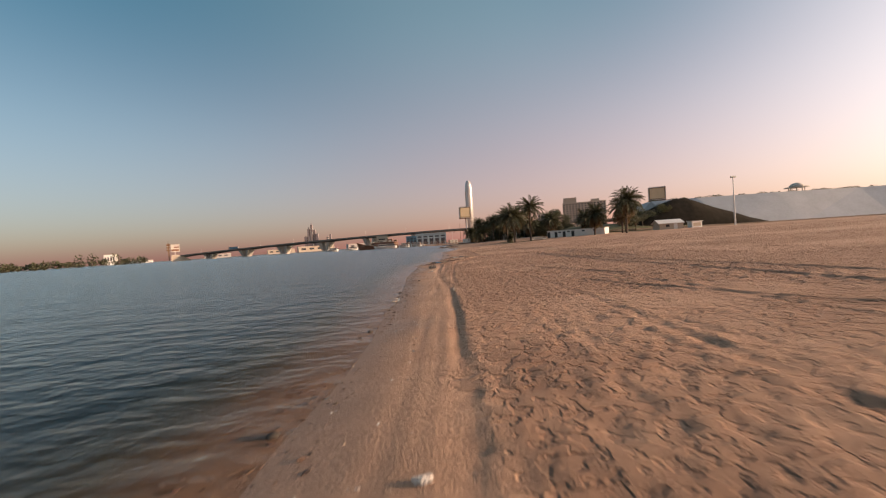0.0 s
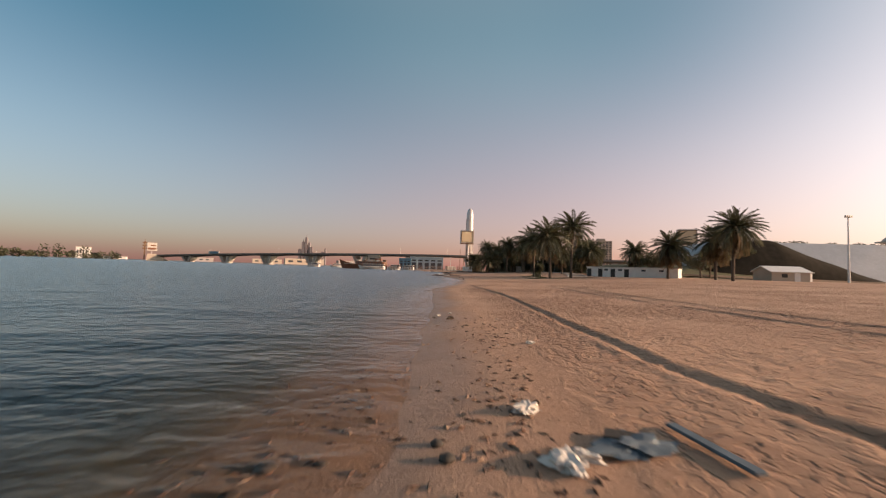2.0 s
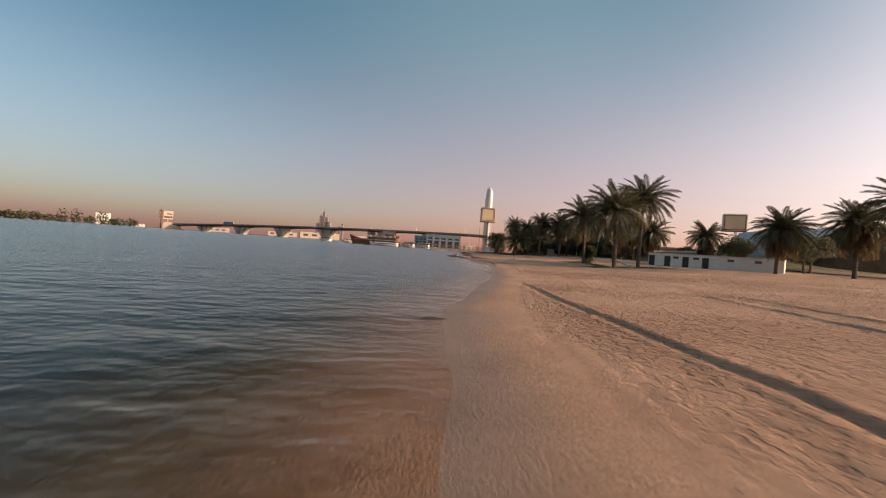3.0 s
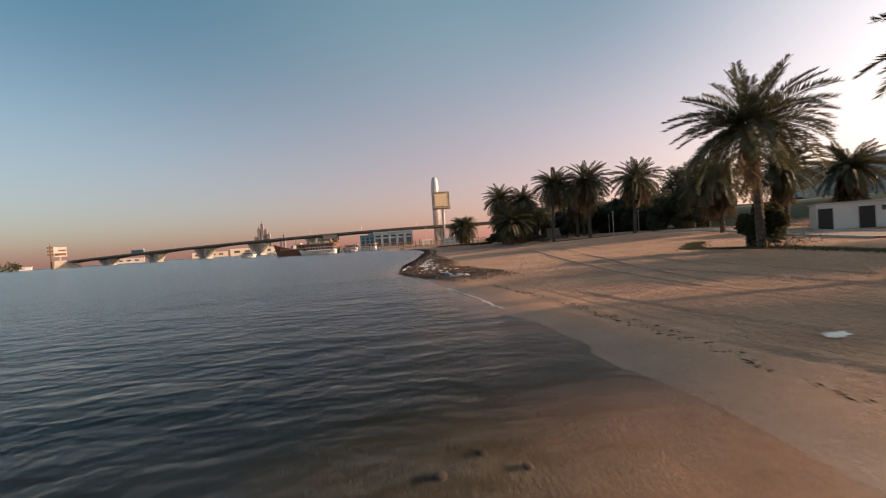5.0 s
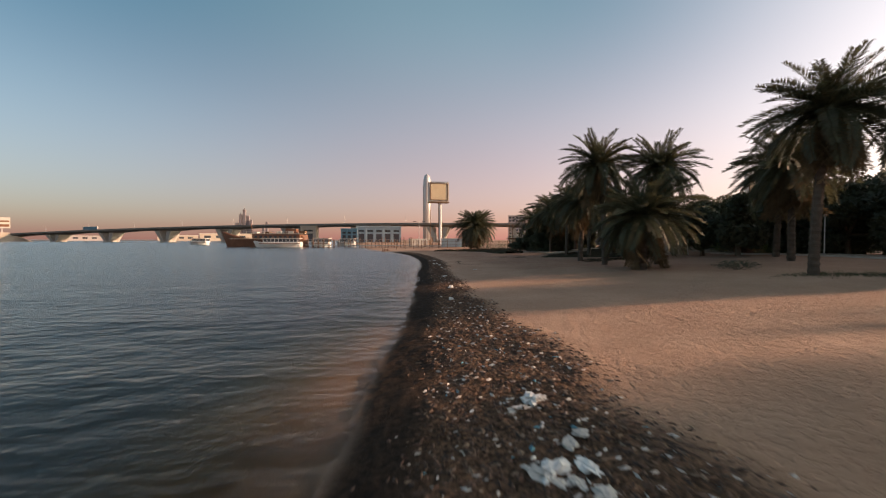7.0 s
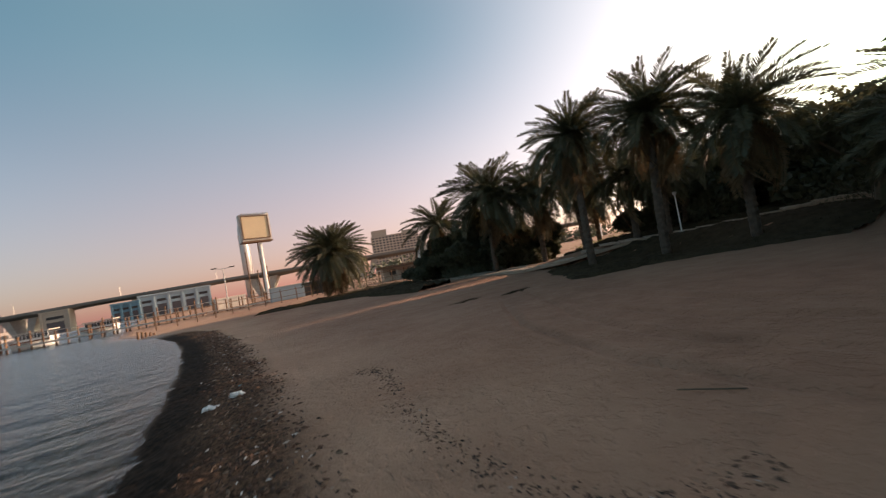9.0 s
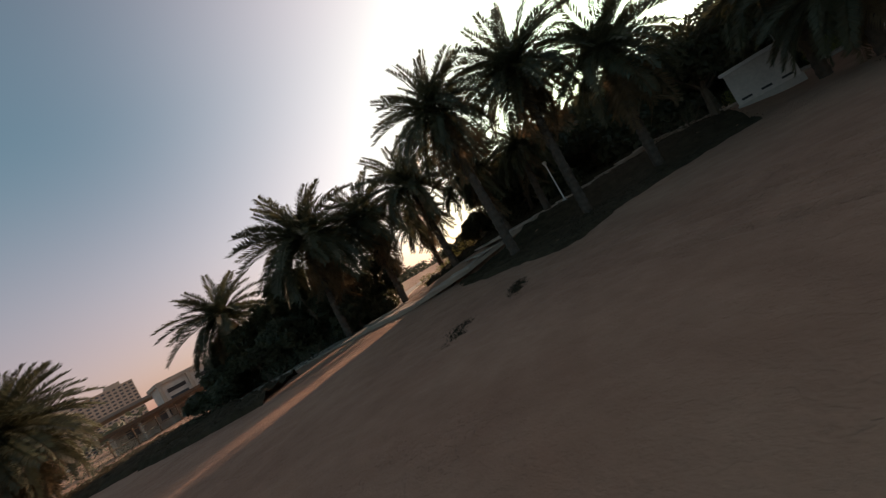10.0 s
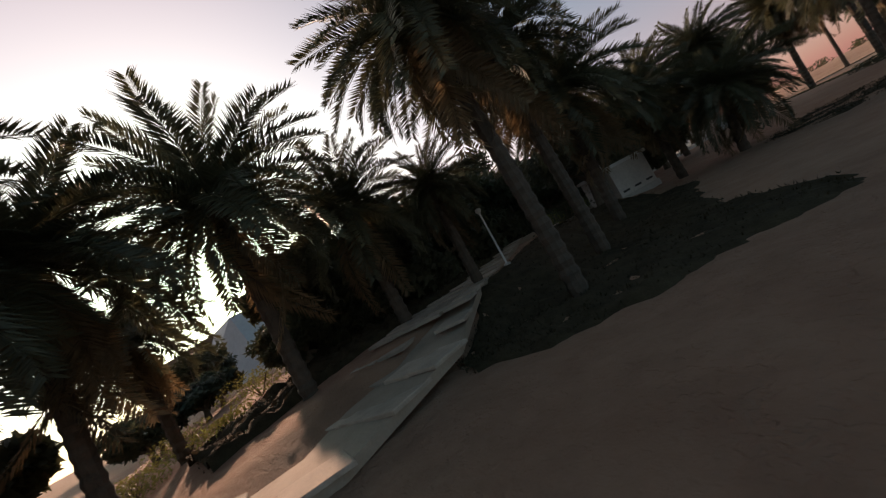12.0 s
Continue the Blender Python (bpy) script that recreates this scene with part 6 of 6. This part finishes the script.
for k, (x, y, s) in enumerate([(-0.1, 2.8, 0.07), (0.6, 23.4, 0.09), (0.4, 23.0, 0.07), (2.0, 33.2, 0.1), (1.75, 33.1, 0.08), (3.55, 42.2, 0.18), (3.5, 41.0, 0.2), (3.7, 41.1, 0.13), (4.65, 45.8, 0.1), (3.1, 50.9, 0.09), (3.5, 51.3, 0.08)]):
    crumpled("plastic_bag", x, y, s * 0.75, M_DIRTYWHITE, "crumpled white plastic scrap on wet sand", 20 + k, (1.3, 0.8, 0.5), k * 47)
for k, (x, y, s) in enumerate([(8.5, 121.4, 0.11), (8.9, 120.7, 0.13), (8.95, 120.35, 0.14), (9.2, 119.9, 0.15), (8.3, 124.6, 0.13), (8.3, 128.0, 0.12), (8.6, 123.5, 0.09), (8.1, 122.8, 0.07), (6.6, 132.9, 0.13), (6.2, 130.8, 0.12), (6.0, 129.8, 0.13), (7.7, 131.0, 0.14), (7.9, 129.8, 0.14),
                                (8.5, 131.0, 0.12), (8.3, 132.3, 0.15), (8.0, 132.9, 0.13), (8.2, 134.5, 0.14), (8.6, 136.2, 0.16), (9.0, 138.6, 0.16), (9.5, 140.4, 0.16), (8.9, 126.2, 0.12), (7.6, 127.2, 0.12), (8.1, 126.6, 0.14), (7.2, 126.4, 0.09), (6.9, 124.8, 0.08), (9.1, 125.1, 0.1), (14.6, 182.0, 0.14), (13.7, 173.0, 0.13), (14.0, 181.5, 0.15), (13.9, 175.7, 0.1), (13.6, 175.8, 0.12), (13.3, 169.6, 0.1), (12.0, 161, 0.12), (11.2, 155, 0.13), (10.4, 151, 0.12)]):
    crumpled("plastic_bag", x, y, s, M_PLASTIC_WHITE, BAG_W, 40 + k, (1.2, 0.8, 0.55), k * 61)
for k, (x, y, s) in enumerate([(1.4, 33.1, 0.13), (8.2, 121.0, 0.12), (8.5, 120.95, 0.13), (8.4, 126.4, 0.1)]):
    crumpled("plastic_sheet", x, y, s, M_PLASTIC_BLUE, BAG_B, 90 + k, (1.4, 0.8, 0.35), k * 33)
for k, (x, y, s) in enumerate([(8.42, 121.8, 0.13), (7.5, 120.5, 0.1), (8.1, 127.5, 0.11), (8.7, 129.2, 0.1)]):
    crumpled("plastic_bag", x, y, s, M_PLASTIC_TEAL, BAG_T, 110 + k, (1.3, 0.7, 0.4), k * 75)
crumpled("plastic_scrap", -0.94, 12.72, 0.05, M_SIGN, "torn scrap of dull yellow plastic at the waterline", 137, (1.3, 0.9, 0.35), 40)
crumpled("plastic_scrap", -0.92, 13.38, 0.035, M_DIRTYWHITE, "small pale crumpled scrap on the wet sand", 138, (1.2, 0.8, 0.5), 10)
crumpled("plastic_bag", 4.2, 41.25, 0.2, M_BOARD, "dull grey-green plastic sheet half buried in sand", 139, (1.6, 1.0, 0.25), 20)
crumpled("plastic_bag", 1.1, 33.4, 0.14, M_PLASTIC_BLACK, "crumpled black plastic bag at the tide line", 130, (1.3, 0.9, 0.6), 20)
crumpled("sacking", 8.55, 120.1, 0.12, M_DIRTYWHITE, "long rolled strip of dirty foam padding", 131, (3.4, 0.9, 0.6), -35)
crumpled("sacking", 7.7, 132.0, 0.12, M_DIRTYWHITE, "limp strip of dirty white cloth", 132, (2.6, 0.9, 0.4), -70)
crumpled("rag", 3.2, 65.8, 0.12, M_WEED, "dark heap of seaweed on a small sand spit", 133, (2.2, 0.9, 0.3), 10, "seaweed")
crumpled("rag", 12.3, 103.4, 0.15, M_PLASTIC_WHITE, "flat pale scrap on the wet sand", 134, (1.6, 0.9, 0.12), 10)
crumpled("dark_rag", 3.4, 50.0, 0.1, M_WEED, "dark clump of seaweed on the wet sand", 135, (1.4, 0.9, 0.6), 60, "seaweed")
crumpled("dark_rag", 3.0, 31.9, 0.05, M_WEED, "small dark clump on the sand", 136, (1.2, 0.9, 0.6), 60, "seaweed")
plank(8.25, 122.4, 0.95, 0.1, -65, M_PLASTIC_WHITE, "white plastic slat among the seaweed")
plank(9.2, 120.9, 0.6, 0.09, 35, M_BARK, "weathered wooden board end on the seaweed")
plank(8.15, 129.6, 1.5, 0.12, -72, M_CONCRETE, "pale grey weathered plank half buried in seaweed")
plank(8.9, 130.4, 0.7, 0.05, 60, M_BEIGE, "pale stick on the seaweed")
plank(15.3, 165.4, 0.3, 0.05, -35, M_PLASTIC_WHITE, "pale strip of plastic on the sand")
plank(4.78, 41.15, 0.95, 0.1, -87, M_BOARD, "pale blue painted board on the sand")
plank(4.2, 41.35, 0.4, 0.2, -30, M_STONE, "dark slab of driftwood on the sand")
plank(1.05, 13.5, 0.7, 0.03, 86, M_BEIGE, "short pale stick on the sand", "stick")
plank(4.7, 38.2, 0.9, 0.07, 30, M_BARK, "dark driftwood stick on the sand")
plank(9.35, 124.3, 0.25, 0.18, 20, M_SIGN, "yellow plastic box lid in the seaweed")
plank(18.75, 173.6, 0.7, 0.018, -63, M_BARK, "long thin driftwood stick on the sand")


def crate(x, y, turn):
    ob = thing("crate", pose(x, y, ground_z(x, y) + 0.01, 0, 0, turn), "black slatted plastic crate standing on the wet sand", "crate")
    w, d, h = 0.18, 0.13, 0.2
    for sx in (-1, 1):
        for sy in (-1, 1):
            part("corner_post", boxed(sx * w - 0.018, sx * w + 0.018, sy * d - 0.018, sy * d + 0.018, 0, h), M_PLASTIC_BLACK, ob)
    for s in (-1, 1):
        part("rim", boxed(-w, w, s * d - 0.012, s * d + 0.012, h - 0.035, h), M_PLASTIC_BLACK, ob)
        part("rim", boxed(s * w - 0.012, s * w + 0.012, -d, d, h - 0.035, h), M_PLASTIC_BLACK, ob)
        for z in (0.03, 0.075, 0.12):
            part("slat", boxed(-w, w, s * d - 0.006, s * d + 0.006, z, z + 0.022), M_PLASTIC_BLACK, ob)
        for k in range(1, 8):
            xx = -w + 2 * w * k / 8
            part("slat", boxed(xx - 0.006, xx + 0.006, s * d - 0.007, s * d + 0.007, 0, h - 0.03), M_PLASTIC_BLACK, ob)
    part("bottom", boxed(-w, w, -d, d, 0.0, 0.015), M_PLASTIC_BLACK, ob)


crate(0.7, 26.45, 25)

# ---- paving slabs of the footpath ----
lay_slabs(path, PATH_KNOTS, 0.07, (164, 203), 31)
lay_slabs(branch, BRANCH, 0.09, (188, 200), 32)
